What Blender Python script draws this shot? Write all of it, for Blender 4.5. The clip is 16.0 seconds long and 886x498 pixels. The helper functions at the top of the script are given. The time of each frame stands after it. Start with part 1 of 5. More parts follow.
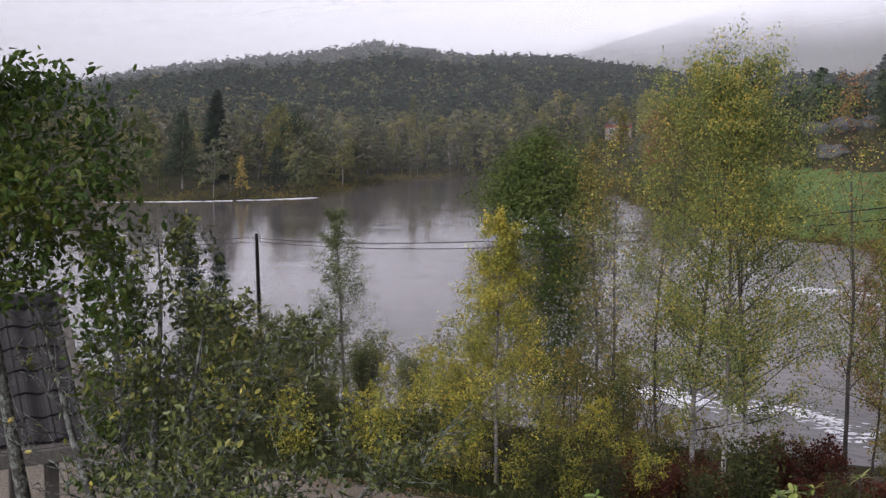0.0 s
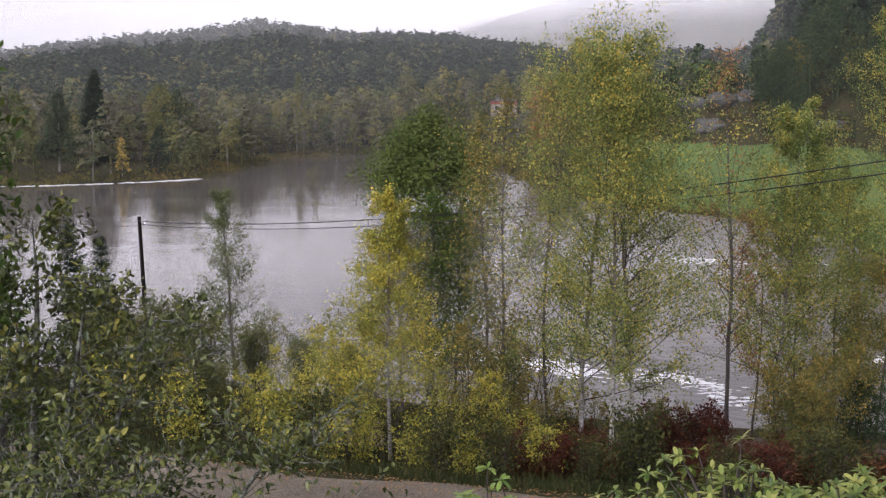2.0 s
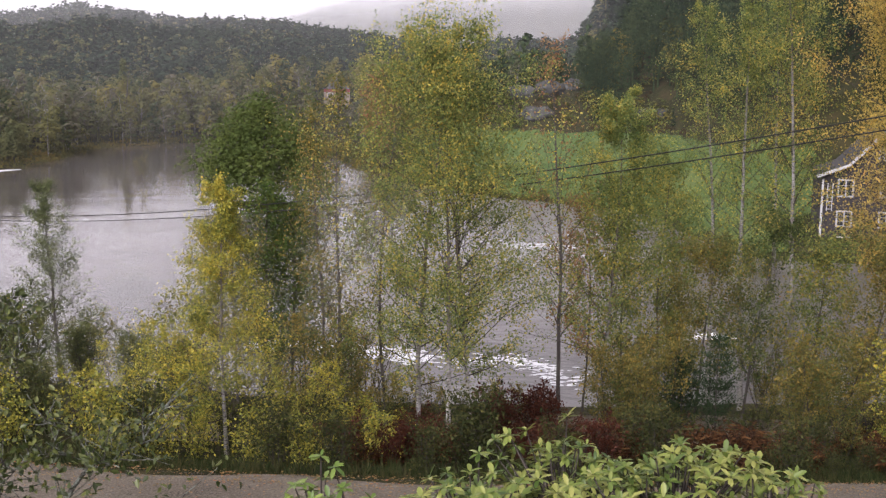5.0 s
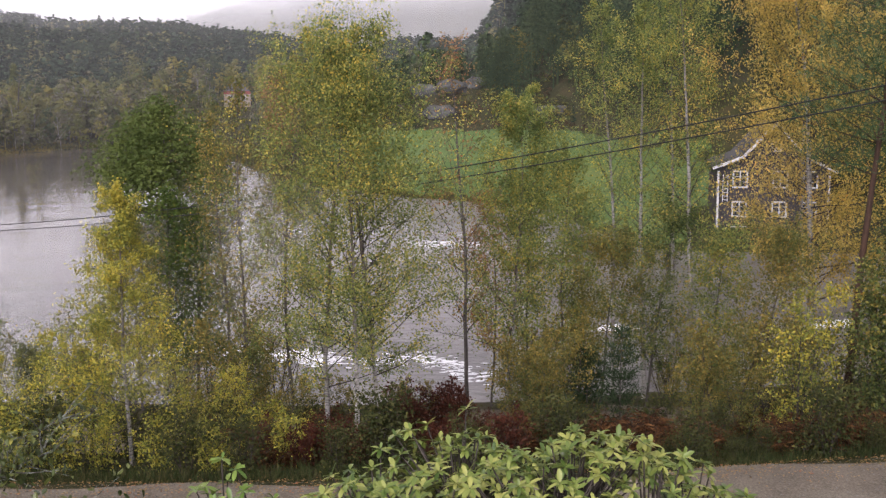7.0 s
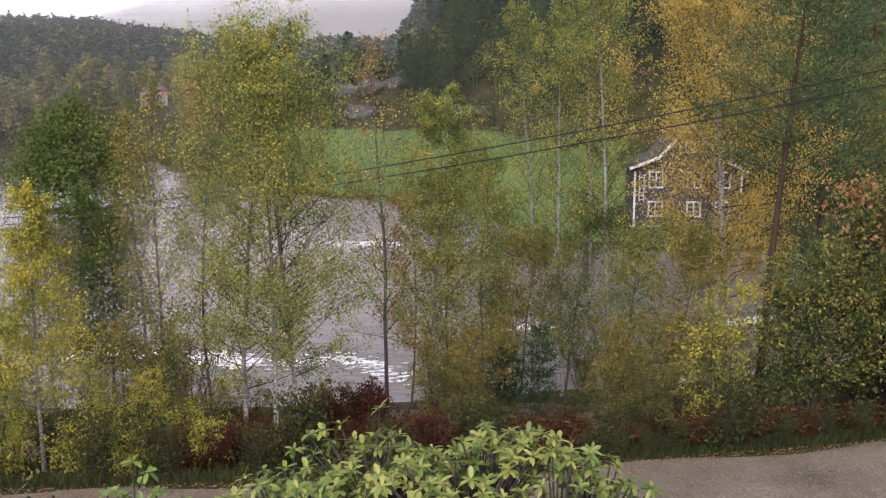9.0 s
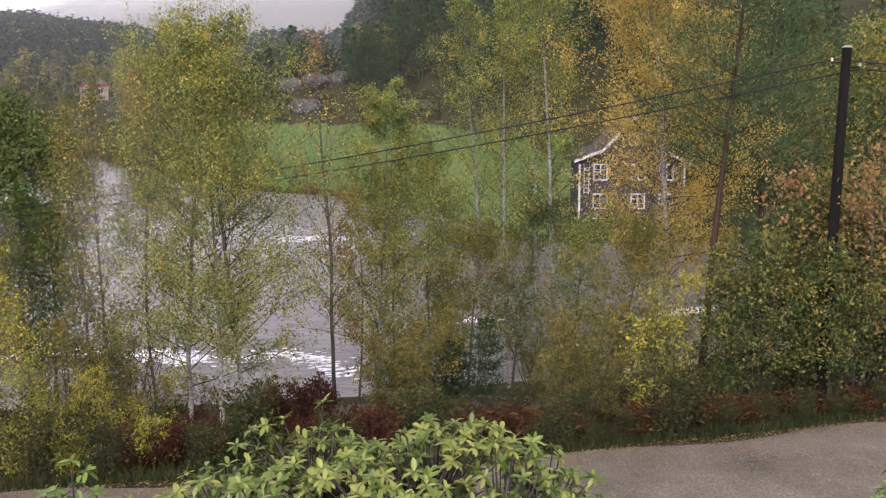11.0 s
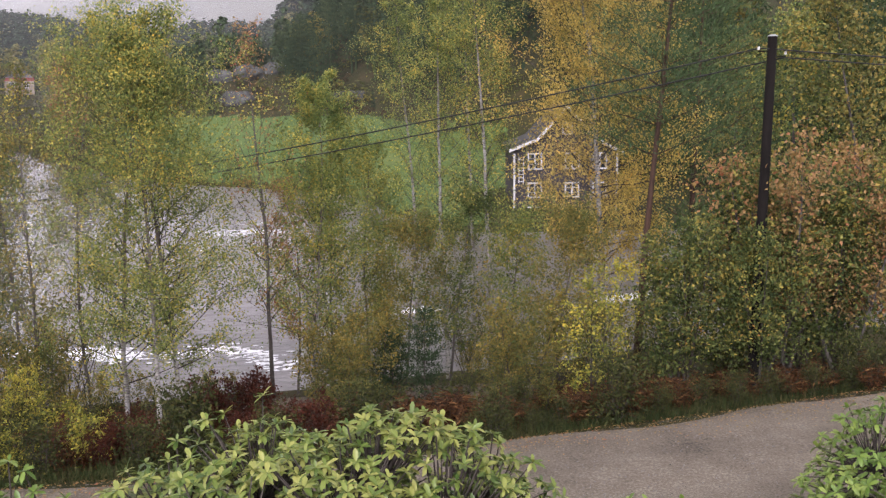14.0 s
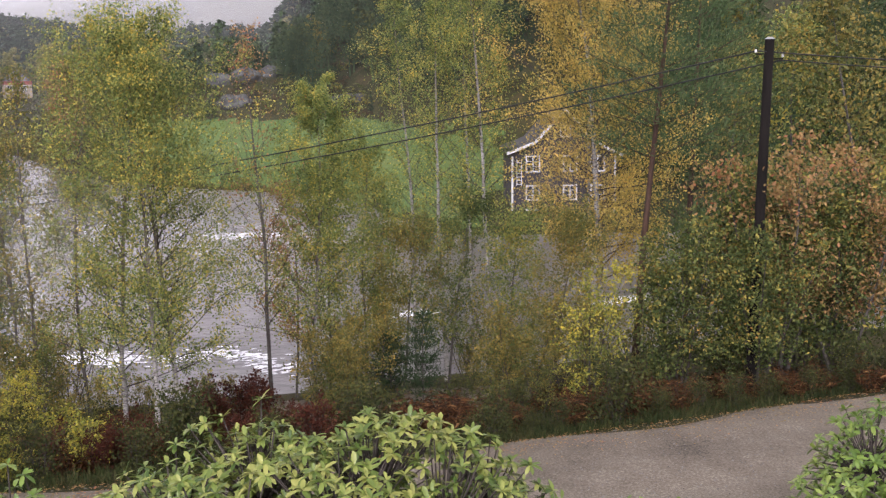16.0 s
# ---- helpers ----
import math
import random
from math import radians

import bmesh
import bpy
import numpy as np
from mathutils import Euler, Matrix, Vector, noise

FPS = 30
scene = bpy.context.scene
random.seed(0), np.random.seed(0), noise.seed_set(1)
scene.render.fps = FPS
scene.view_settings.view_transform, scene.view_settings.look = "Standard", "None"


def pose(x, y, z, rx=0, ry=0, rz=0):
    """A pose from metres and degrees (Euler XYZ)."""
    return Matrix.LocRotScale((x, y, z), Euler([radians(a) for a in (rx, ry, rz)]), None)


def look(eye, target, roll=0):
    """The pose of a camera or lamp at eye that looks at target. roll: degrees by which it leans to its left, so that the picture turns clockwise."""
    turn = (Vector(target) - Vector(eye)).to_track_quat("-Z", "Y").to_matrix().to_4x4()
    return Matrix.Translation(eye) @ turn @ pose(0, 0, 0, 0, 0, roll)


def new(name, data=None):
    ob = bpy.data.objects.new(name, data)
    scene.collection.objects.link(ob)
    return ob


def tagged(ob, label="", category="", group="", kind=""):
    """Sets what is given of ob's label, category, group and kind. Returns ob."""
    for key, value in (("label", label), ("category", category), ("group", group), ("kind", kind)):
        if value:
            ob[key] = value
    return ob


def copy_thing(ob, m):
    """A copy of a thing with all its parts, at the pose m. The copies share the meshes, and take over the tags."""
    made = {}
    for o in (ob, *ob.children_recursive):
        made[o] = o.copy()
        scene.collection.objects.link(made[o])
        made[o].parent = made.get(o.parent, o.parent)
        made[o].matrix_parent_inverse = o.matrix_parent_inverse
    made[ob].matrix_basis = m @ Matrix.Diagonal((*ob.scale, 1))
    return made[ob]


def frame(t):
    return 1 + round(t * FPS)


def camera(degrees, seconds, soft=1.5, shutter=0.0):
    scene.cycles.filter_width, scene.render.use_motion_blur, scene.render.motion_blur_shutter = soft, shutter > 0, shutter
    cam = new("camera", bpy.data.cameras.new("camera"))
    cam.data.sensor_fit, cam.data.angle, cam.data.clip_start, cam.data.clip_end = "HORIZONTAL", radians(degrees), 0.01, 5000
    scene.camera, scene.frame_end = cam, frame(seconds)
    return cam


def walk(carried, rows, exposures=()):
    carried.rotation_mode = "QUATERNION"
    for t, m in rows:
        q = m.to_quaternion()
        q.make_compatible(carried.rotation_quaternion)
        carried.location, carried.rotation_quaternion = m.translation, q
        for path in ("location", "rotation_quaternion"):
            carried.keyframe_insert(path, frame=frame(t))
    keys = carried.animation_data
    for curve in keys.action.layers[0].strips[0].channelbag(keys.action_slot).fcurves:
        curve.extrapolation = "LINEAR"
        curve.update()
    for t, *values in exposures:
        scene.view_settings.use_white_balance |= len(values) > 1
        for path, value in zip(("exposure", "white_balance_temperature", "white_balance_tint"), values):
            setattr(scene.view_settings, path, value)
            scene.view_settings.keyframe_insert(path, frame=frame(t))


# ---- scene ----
# ---- camera ----
cam = camera(44.85, 16.0, soft=1.35)
ROWS = (
    (0.0, -0.0, 0.0, 6.6, 83.183, -1.071, 18.128),
    (0.5, -0.01, 0.037, 6.6, 83.151, -0.785, 17.247),
    (1.0, -0.014, 0.024, 6.597, 83.096, -0.682, 16.217),
    (1.5, -0.015, 0.001, 6.581, 82.872, -0.515, 14.772),
    (2.0, 0.002, 0.04, 6.582, 82.105, -0.523, 12.113),
    (2.5, -0.011, 0.032, 6.58, 81.996, -0.683, 10.703),
    (3.0, -0.007, 0.044, 6.57, 81.661, -0.535, 8.929),
    (3.5, -0.017, 0.033, 6.57, 81.588, -0.398, 7.437),
    (4.0, -0.007, 0.031, 6.581, 81.573, -0.628, 6.062),
    (6.5, 0.091, -0.006, 6.582, 81.565, -0.02, -0.603),
    (7.0, 0.097, -0.046, 6.585, 81.561, 0.209, -1.828),
    (7.5, 0.107, -0.064, 6.591, 81.527, 0.324, -3.043),
    (8.0, 0.122, -0.088, 6.599, 81.51, 0.545, -4.168),
    (8.5, 0.132, -0.103, 6.601, 81.514, 0.337, -5.117),
    (9.0, 0.139, -0.11, 6.598, 81.558, -0.191, -6.013),
    (11.5, 0.169, -0.124, 6.592, 81.086, 0.193, -9.576),
    (12.0, 0.167, -0.131, 6.591, 80.928, 0.329, -10.258),
    (12.5, 0.166, -0.136, 6.596, 80.795, 0.447, -10.825),
    (13.0, 0.163, -0.143, 6.593, 80.731, 0.425, -11.349),
    (13.5, 0.157, -0.158, 6.598, 80.705, 0.491, -11.78),
    (14.0, 0.153, -0.164, 6.6, 80.739, 0.413, -12.39),
    (14.5, 0.159, -0.175, 6.605, 80.747, 0.572, -12.951),
    (15.0, 0.161, -0.171, 6.602, 80.794, 0.532, -13.49),
    (15.5, 0.161, -0.179, 6.604, 80.846, 0.685, -13.838),
    (16.0, 0.152, -0.186, 6.608, 80.885, 0.507, -12.499),
)
EXPOSED = ((0.0, 0.64, 6500, 18), (1.0, 0.735, 6500, 18), (2.0, 0.93, 6650, 18), (3.5, 1.06, 6800, 19), (7.0, 1.11, 6880, 19), (16.0, 1.33, 6720, 20))
walk(cam, [(r[0], pose(*r[1:])) for r in ROWS], EXPOSED)

# ---- world and light: an overcast autumn day ----
world = bpy.data.worlds.new("overcast")
scene.world = world
world.use_nodes = True
wn, wl = world.node_tree.nodes, world.node_tree.links
sky = wn.new("ShaderNodeTexSky")
sky.sky_type, sky.sun_disc = "NISHITA", False
sky.sun_elevation, sky.sun_rotation = radians(38), radians(200)
sky.air_density, sky.dust_density, sky.ozone_density = 1.0, 4.0, 1.0
grey = wn.new("ShaderNodeHueSaturation")
grey.inputs["Saturation"].default_value = 0.0
tint = wn.new("ShaderNodeMix")
tint.data_type, tint.blend_type = "RGBA", "MULTIPLY"
tint.inputs[0].default_value = 1.0
tint.inputs[7].default_value = (0.95, 0.97, 1.06, 1)
wl.new(sky.outputs["Color"], grey.inputs["Color"])
wl.new(grey.outputs["Color"], tint.inputs[6])
wl.new(tint.outputs[2], wn["Background"].inputs["Color"])
wn["Background"].inputs["Strength"].default_value = 0.182

sun_data = bpy.data.lights.new("sun", "SUN")
sun_data.energy, sun_data.angle, sun_data.color = 0.18, radians(60), (1.0, 0.97, 0.93)
sun_lamp = new("sun", sun_data)
sun_lamp.matrix_world = look((0, 0, 60), (14, 36, 0))


# ---- materials ----
def node_mat(name, rough=0.8, metal=0.0):
    m = bpy.data.materials.new(name)
    m.use_nodes = True
    b = m.node_tree.nodes["Principled BSDF"]
    b.inputs["Roughness"].default_value, b.inputs["Metallic"].default_value = rough, metal
    return m, m.node_tree.nodes, m.node_tree.links, b


def ramp(nodes, stops, k=1.0):
    r = nodes.new("ShaderNodeValToRGB")
    e = r.color_ramp.elements
    while len(e) < len(stops):
        e.new(0.5)
    for e1, (p, c) in zip(e, stops):
        e1.position, e1.color = p, (*[k * q for q in c], 1)
    return r


def noise_tex(nodes, links, scale, detail=5, stretch=None, coord="Object", rough=0.6):
    n = nodes.new("ShaderNodeTexNoise")
    n.inputs["Scale"].default_value, n.inputs["Detail"].default_value = scale, detail
    n.inputs["Roughness"].default_value = rough
    tc = nodes.new("ShaderNodeTexCoord")
    mp = nodes.new("ShaderNodeMapping")
    if stretch:
        mp.inputs["Scale"].default_value = stretch
    links.new(tc.outputs[coord], mp.inputs["Vector"])
    links.new(mp.outputs["Vector"], n.inputs["Vector"])
    return n


def mixed(nodes, links, fac, a, b, kind="MIX"):
    x = nodes.new("ShaderNodeMix")
    x.data_type, x.blend_type = "RGBA", kind
    for sock, v in ((x.inputs[0], fac), (x.inputs[6], a), (x.inputs[7], b)):
        if isinstance(v, (int, float)):
            sock.default_value = v
        elif isinstance(v, tuple):
            sock.default_value = (*v, 1)
        else:
            links.new(v, sock)
    return x.outputs[2]


def bumped(nodes, links, b, height, strength, dist=0.02):
    bp = nodes.new("ShaderNodeBump")
    bp.inputs["Strength"].default_value, bp.inputs["Distance"].default_value = strength, dist
    links.new(height, bp.inputs["Height"])
    links.new(bp.outputs["Normal"], b.inputs["Normal"])


def surface(name, stops, scale=4, rough=0.85, bump=0.4, fine=30, stretch=None, dist=0.02, metal=0.0, k=0.68, grain=0.4):
    """A material with colours along a ramp at two scales of noise, and fine relief."""
    m, n, l, b = node_mat(name, rough, metal)
    b.inputs["Specular IOR Level"].default_value = 0.2
    big = noise_tex(n, l, scale, 6, stretch)
    small = noise_tex(n, l, fine, 4, stretch)
    r = ramp(n, stops, k)
    add = n.new("ShaderNodeMath")
    add.operation, add.inputs[1].default_value = "MULTIPLY_ADD", grain
    off = n.new("ShaderNodeMath")
    off.operation, off.inputs[1].default_value = "SUBTRACT", grain / 2
    l.new(small.outputs["Fac"], add.inputs[0])
    l.new(big.outputs["Fac"], off.inputs[0])
    l.new(off.outputs[0], add.inputs[2])
    l.new(add.outputs[0], r.inputs["Fac"])
    l.new(r.outputs["Color"], b.inputs["Base Color"])
    bumped(n, l, b, small.outputs["Fac"], bump, dist)
    return m


def leaf_mat(name, stops, rough=0.45, clear=0.3, patch=0.8, spec=0.1, own=0.62):
    """Leaves: each one takes its own colour, and whole parts of the crown drift along the ramp."""
    m, n, l, b = node_mat(name, rough)
    b.inputs["Specular IOR Level"].default_value = spec
    g = n.new("ShaderNodeNewGeometry")
    big = noise_tex(n, l, patch, 2, coord="Object")
    a = n.new("ShaderNodeMath")
    a.operation, a.inputs[1].default_value = "MULTIPLY_ADD", 1.3
    l.new(big.outputs["Fac"], a.inputs[0])
    s = n.new("ShaderNodeMath")
    s.operation, s.inputs[1].default_value, s.inputs[2].default_value = "MULTIPLY_ADD", own, -0.15 - own / 2
    l.new(g.outputs["Random Per Island"], s.inputs[0])
    l.new(s.outputs[0], a.inputs[2])
    r = ramp(n, stops, 0.68)
    l.new(a.outputs[0], r.inputs["Fac"])
    l.new(r.outputs["Color"], b.inputs["Base Color"])
    t = n.new("ShaderNodeBsdfTranslucent")
    l.new(r.outputs["Color"], t.inputs["Color"])
    x = n.new("ShaderNodeMixShader")
    x.inputs[0].default_value = clear
    l.new(b.outputs[0], x.inputs[1])
    l.new(t.outputs[0], x.inputs[2])
    l.new(x.outputs[0], n["Material Output"].inputs["Surface"])
    return m


def birch_bark(name, z0, z1):
    """White bark with black marks, giving way to brown young wood between the heights z0 and z1."""
    m, n, l, b = node_mat(name, 0.85)
    b.inputs["Specular IOR Level"].default_value = 0.15
    marks = noise_tex(n, l, 9, 5, (1, 1, 5))
    r = ramp(n, ((0.0, (0.03, 0.028, 0.026)), (0.4, (0.08, 0.07, 0.065)), (0.5, (0.22, 0.21, 0.195)), (1.0, (0.36, 0.345, 0.32))))
    l.new(marks.outputs["Fac"], r.inputs["Fac"])
    moss = noise_tex(n, l, 1.2, 3)
    q = ramp(n, ((0.45, (1, 1, 1)), (0.7, (0.55, 0.5, 0.42))))
    l.new(moss.outputs["Fac"], q.inputs["Fac"])
    tc = n.new("ShaderNodeTexCoord")
    sep = n.new("ShaderNodeSeparateXYZ")
    l.new(tc.outputs["Object"], sep.inputs[0])
    mr = n.new("ShaderNodeMapRange")
    mr.inputs["From Min"].default_value, mr.inputs["From Max"].default_value = z0, z1
    l.new(sep.outputs["Z"], mr.inputs["Value"])
    white = mixed(n, l, 1.0, r.outputs["Color"], q.outputs["Color"], "MULTIPLY")
    l.new(mixed(n, l, mr.outputs["Result"], white, (0.095, 0.08, 0.066)), b.inputs["Base Color"])
    bumped(n, l, b, marks.outputs["Fac"], 0.4)
    return m


def water_mat():
    """Silt-brown flood water: mirror-calm upstream, broken into small waves where the rapids begin."""
    m, n, l, b = node_mat("river_water", 0.05)
    b.inputs["IOR"].default_value = 1.33
    b.inputs["Specular IOR Level"].default_value = 0.42
    silt = noise_tex(n, l, 0.05, 4, (1, 2.2, 1))
    peaty = ramp(n, ((0.3, (0.05, 0.044, 0.042)), (0.7, (0.1, 0.09, 0.088))))
    l.new(silt.outputs["Fac"], peaty.inputs["Fac"])
    l.new(peaty.outputs["Color"], b.inputs["Base Color"])
    tc = n.new("ShaderNodeTexCoord")
    sep = n.new("ShaderNodeSeparateXYZ")
    l.new(tc.outputs["Object"], sep.inputs[0])
    mr = n.new("ShaderNodeMapRange")
    for key, val in zip(("From Min", "From Max", "To Min", "To Max"), (-42, -6, 0.09, 0.42)):
        mr.inputs[key].default_value = val
    l.new(sep.outputs["X"], mr.inputs["Value"])
    gloss = n.new("ShaderNodeMapRange")
    for key, val in zip(("From Min", "From Max", "To Min", "To Max"), (-42, -6, 0.05, 0.3)):
        gloss.inputs[key].default_value = val
    l.new(sep.outputs["X"], gloss.inputs["Value"])
    l.new(gloss.outputs["Result"], b.inputs["Roughness"])
    a = noise_tex(n, l, 0.34, 5, (1, 1.5, 1))
    c = noise_tex(n, l, 1.7, 3, (1, 1.3, 1))
    b1 = n.new("ShaderNodeBump")
    b1.inputs["Distance"].default_value = 0.3
    l.new(mr.outputs["Result"], b1.inputs["Strength"])
    l.new(a.outputs["Fac"], b1.inputs["Height"])
    b2 = n.new("ShaderNodeBump")
    b2.inputs["Distance"].default_value = 0.06
    l.new(mr.outputs["Result"], b2.inputs["Strength"])
    l.new(c.outputs["Fac"], b2.inputs["Height"])
    l.new(b1.outputs["Normal"], b2.inputs["Normal"])
    l.new(b2.outputs["Normal"], b.inputs["Normal"])
    return m


def ground_mat():
    """Moss, grass, soil and litter by noise; the meadow's green lies on the far field."""
    m, n, l, b = node_mat("forest_floor", 0.95)
    b.inputs["Specular IOR Level"].default_value = 0.1
    a = noise_tex(n, l, 0.35, 6)
    c = noise_tex(n, l, 5, 6)
    r1 = ramp(n, ((0.3, (0.02, 0.017, 0.011)), (0.5, (0.028, 0.03, 0.012)), (0.7, (0.05, 0.038, 0.02))))
    l.new(a.outputs["Fac"], r1.inputs["Fac"])
    r2 = ramp(n, ((0.3, (0.55, 0.55, 0.55)), (0.7, (1.25, 1.2, 1.1))))
    l.new(c.outputs["Fac"], r2.inputs["Fac"])
    l.new(mixed(n, l, 1.0, r1.outputs["Color"], r2.outputs["Color"], "MULTIPLY"), b.inputs["Base Color"])
    bumped(n, l, b, c.outputs["Fac"], 0.8, 0.1)
    return m


def veil_mat(name, low, high, scale, z0, z1, z2, z3, ragged, tone=(0.9, 0.9, 0.93)):
    """Mist: a pale see-through sheet standing in for haze, thickest between the heights z1 and z2."""
    m, n, l, b = node_mat(name)
    n.remove(b)
    tc = n.new("ShaderNodeTexCoord")
    sep = n.new("ShaderNodeSeparateXYZ")
    l.new(tc.outputs["Object"], sep.inputs[0])
    nz = noise_tex(n, l, scale, 3, (1, 1, 0.7))
    sh = n.new("ShaderNodeMath")
    sh.operation, sh.inputs[1].default_value = "MULTIPLY_ADD", ragged
    l.new(nz.outputs["Fac"], sh.inputs[0])
    l.new(sep.outputs["Z"], sh.inputs[2])
    r1, r2 = n.new("ShaderNodeMapRange"), n.new("ShaderNodeMapRange")
    for r, vals in ((r1, (z0, z1, low, high)), (r2, (z2, z3, 1, 0))):
        r.interpolation_type = "SMOOTHSTEP"
        for key, val in zip(("From Min", "From Max", "To Min", "To Max"), vals):
            r.inputs[key].default_value = val
        l.new(sh.outputs[0], r.inputs["Value"])
    mul = n.new("ShaderNodeMath")
    mul.operation = "MULTIPLY"
    l.new(r1.outputs["Result"], mul.inputs[0])
    l.new(r2.outputs["Result"], mul.inputs[1])
    d, t, x = n.new("ShaderNodeBsdfDiffuse"), n.new("ShaderNodeBsdfTransparent"), n.new("ShaderNodeMixShader")
    tr, x2 = n.new("ShaderNodeBsdfTranslucent"), n.new("ShaderNodeMixShader")
    d.inputs["Color"].default_value = tr.inputs["Color"].default_value = (*tone, 1)
    x2.inputs[0].default_value = 0.5
    l.new(d.outputs[0], x2.inputs[1])
    l.new(tr.outputs[0], x2.inputs[2])
    l.new(mul.outputs[0], x.inputs[0])
    l.new(t.outputs[0], x.inputs[1])
    l.new(x2.outputs[0], x.inputs[2])
    l.new(x.outputs[0], n["Material Output"].inputs["Surface"])
    return m


M_BIRCH = birch_bark("birch_bark", 9.0, 15.0)
M_YOUNGBIRCH = birch_bark("young_birch_bark", 2.0, 4.2)
M_TWIG = surface("dark_twig", ((0.3, (0.035, 0.028, 0.024)), (0.7, (0.09, 0.075, 0.065))), 6, 0.9)
M_BARK = surface("grey_bark", ((0.3, (0.05, 0.043, 0.038)), (0.7, (0.13, 0.115, 0.10))), 5, 0.9, 0.7, 40, (1, 1, 0.3))
M_PINEBARK = surface("pine_bark", ((0.3, (0.028, 0.018, 0.013)), (0.7, (0.085, 0.046, 0.03))), 5, 0.9, 0.8, 30, (1, 1, 0.3))
M_LICHEN = surface("lichened_bark", ((0.3, (0.05, 0.045, 0.04)), (0.47, (0.08, 0.075, 0.062)), (0.56, (0.19, 0.205, 0.175)), (0.85, (0.32, 0.345, 0.29))), 16, 0.95, 0.9, 50)
L_UNDER = leaf_mat("undergrowth_leaf", ((0.1, (0.024, 0.034, 0.012)), (0.5, (0.055, 0.066, 0.02)), (0.8, (0.11, 0.105, 0.034)), (1.0, (0.26, 0.21, 0.05))), 0.6)
M_WATER = water_mat()
M_GROUND = ground_mat()
M_MEADOW = surface("meadow_grass", ((0.3, (0.06, 0.11, 0.03)), (0.55, (0.085, 0.132, 0.032)), (0.75, (0.13, 0.15, 0.045))), 0.12, 0.95, 0.6, 3, dist=0.1)
M_GRAVEL = surface("wet_gravel", ((0.15, (0.055, 0.046, 0.036)), (0.42, (0.14, 0.117, 0.09)), (0.6, (0.184, 0.155, 0.12)), (0.85, (0.3, 0.262, 0.21))), 0.5, 0.95, 1.0, 24, dist=0.03, grain=1.25)
M_PEBBLE = surface("road_stone", ((0.3, (0.06, 0.055, 0.05)), (0.7, (0.26, 0.245, 0.225))), 6, 0.9, 0.3, 40)
M_STONE = surface("grey_rock", ((0.3, (0.035, 0.036, 0.032)), (0.55, (0.08, 0.08, 0.075)), (0.8, (0.13, 0.128, 0.122))), 0.35, 0.9, 0.8, 3, dist=0.15)
M_FOAM = surface("white_foam", ((0.3, (0.62, 0.63, 0.65)), (0.6, (0.85, 0.86, 0.87))), 2, 0.7, 0.8, 9, dist=0.05, k=0.72)
L_BIRCH = leaf_mat("birch_leaf", ((0.1, (0.075, 0.12, 0.036)), (0.4, (0.165, 0.21, 0.062)), (0.65, (0.29, 0.3, 0.08)), (0.85, (0.54, 0.44, 0.09)), (1.0, (0.58, 0.39, 0.065))))
L_YELLOW = leaf_mat("yellow_leaf", ((0.1, (0.1, 0.13, 0.034)), (0.45, (0.28, 0.285, 0.055)), (0.75, (0.54, 0.46, 0.075)), (1.0, (0.6, 0.42, 0.06))))
L_ROUND = leaf_mat("dense_green_leaf", ((0.15, (0.054, 0.084, 0.023)), (0.5, (0.108, 0.147, 0.038)), (0.85, (0.161, 0.197, 0.050))), 0.6, 0.45, 0.35, own=0.3)
L_GOLD = leaf_mat("golden_leaf", ((0.1, (0.2, 0.17, 0.055)), (0.45, (0.46, 0.35, 0.095)), (0.75, (0.68, 0.48, 0.12)), (1.0, (0.62, 0.34, 0.09))))
L_GREEN = leaf_mat("green_leaf", ((0.2, (0.042, 0.077, 0.018)), (0.6, (0.074, 0.117, 0.023)), (0.9, (0.137, 0.144, 0.027))))
L_OLIVE = leaf_mat("olive_leaf", ((0.2, (0.087, 0.108, 0.034)), (0.55, (0.175, 0.165, 0.047)), (0.85, (0.349, 0.246, 0.061))))
L_REED = leaf_mat("shore_thicket", ((0.2, (0.05, 0.06, 0.025)), (0.45, (0.12, 0.115, 0.045)), (0.65, (0.2, 0.165, 0.05)), (0.85, (0.21, 0.13, 0.055))), 0.9, 0.4, 0.12, own=0.2)
L_ALDER = leaf_mat("alder_leaf", ((0.1, (0.05, 0.07, 0.032)), (0.5, (0.115, 0.14, 0.06)), (0.9, (0.18, 0.2, 0.08))))
L_WILLOW = leaf_mat("willow_leaf", ((0.1, (0.05, 0.07, 0.026)), (0.5, (0.12, 0.14, 0.045)), (0.8, (0.2, 0.195, 0.06)), (1.0, (0.38, 0.31, 0.07))))
L_SALLOW = leaf_mat("sallow_leaf", ((0.1, (0.034, 0.056, 0.02)), (0.45, (0.09, 0.118, 0.036)), (0.68, (0.165, 0.18, 0.052)), (0.84, (0.38, 0.31, 0.07)), (1.0, (0.428, 0.220, 0.063))))
L_RUST = leaf_mat("rust_leaf", ((0.1, (0.148, 0.118, 0.046)), (0.45, (0.296, 0.188, 0.069)), (0.7, (0.370, 0.212, 0.098)), (0.9, (0.320, 0.118, 0.057))))
L_RED = leaf_mat("red_leaf", ((0.2, (0.054, 0.018, 0.012)), (0.6, (0.102, 0.030, 0.018)), (0.9, (0.144, 0.054, 0.027))))
L_APPLE = leaf_mat("apple_leaf", ((0.1, (0.03, 0.046, 0.014)), (0.45, (0.075, 0.098, 0.026)), (0.72, (0.16, 0.18, 0.045)), (0.9, (0.386, 0.34, 0.07)), (1.0, (0.535, 0.405, 0.087))), 0.4, spec=0.35)
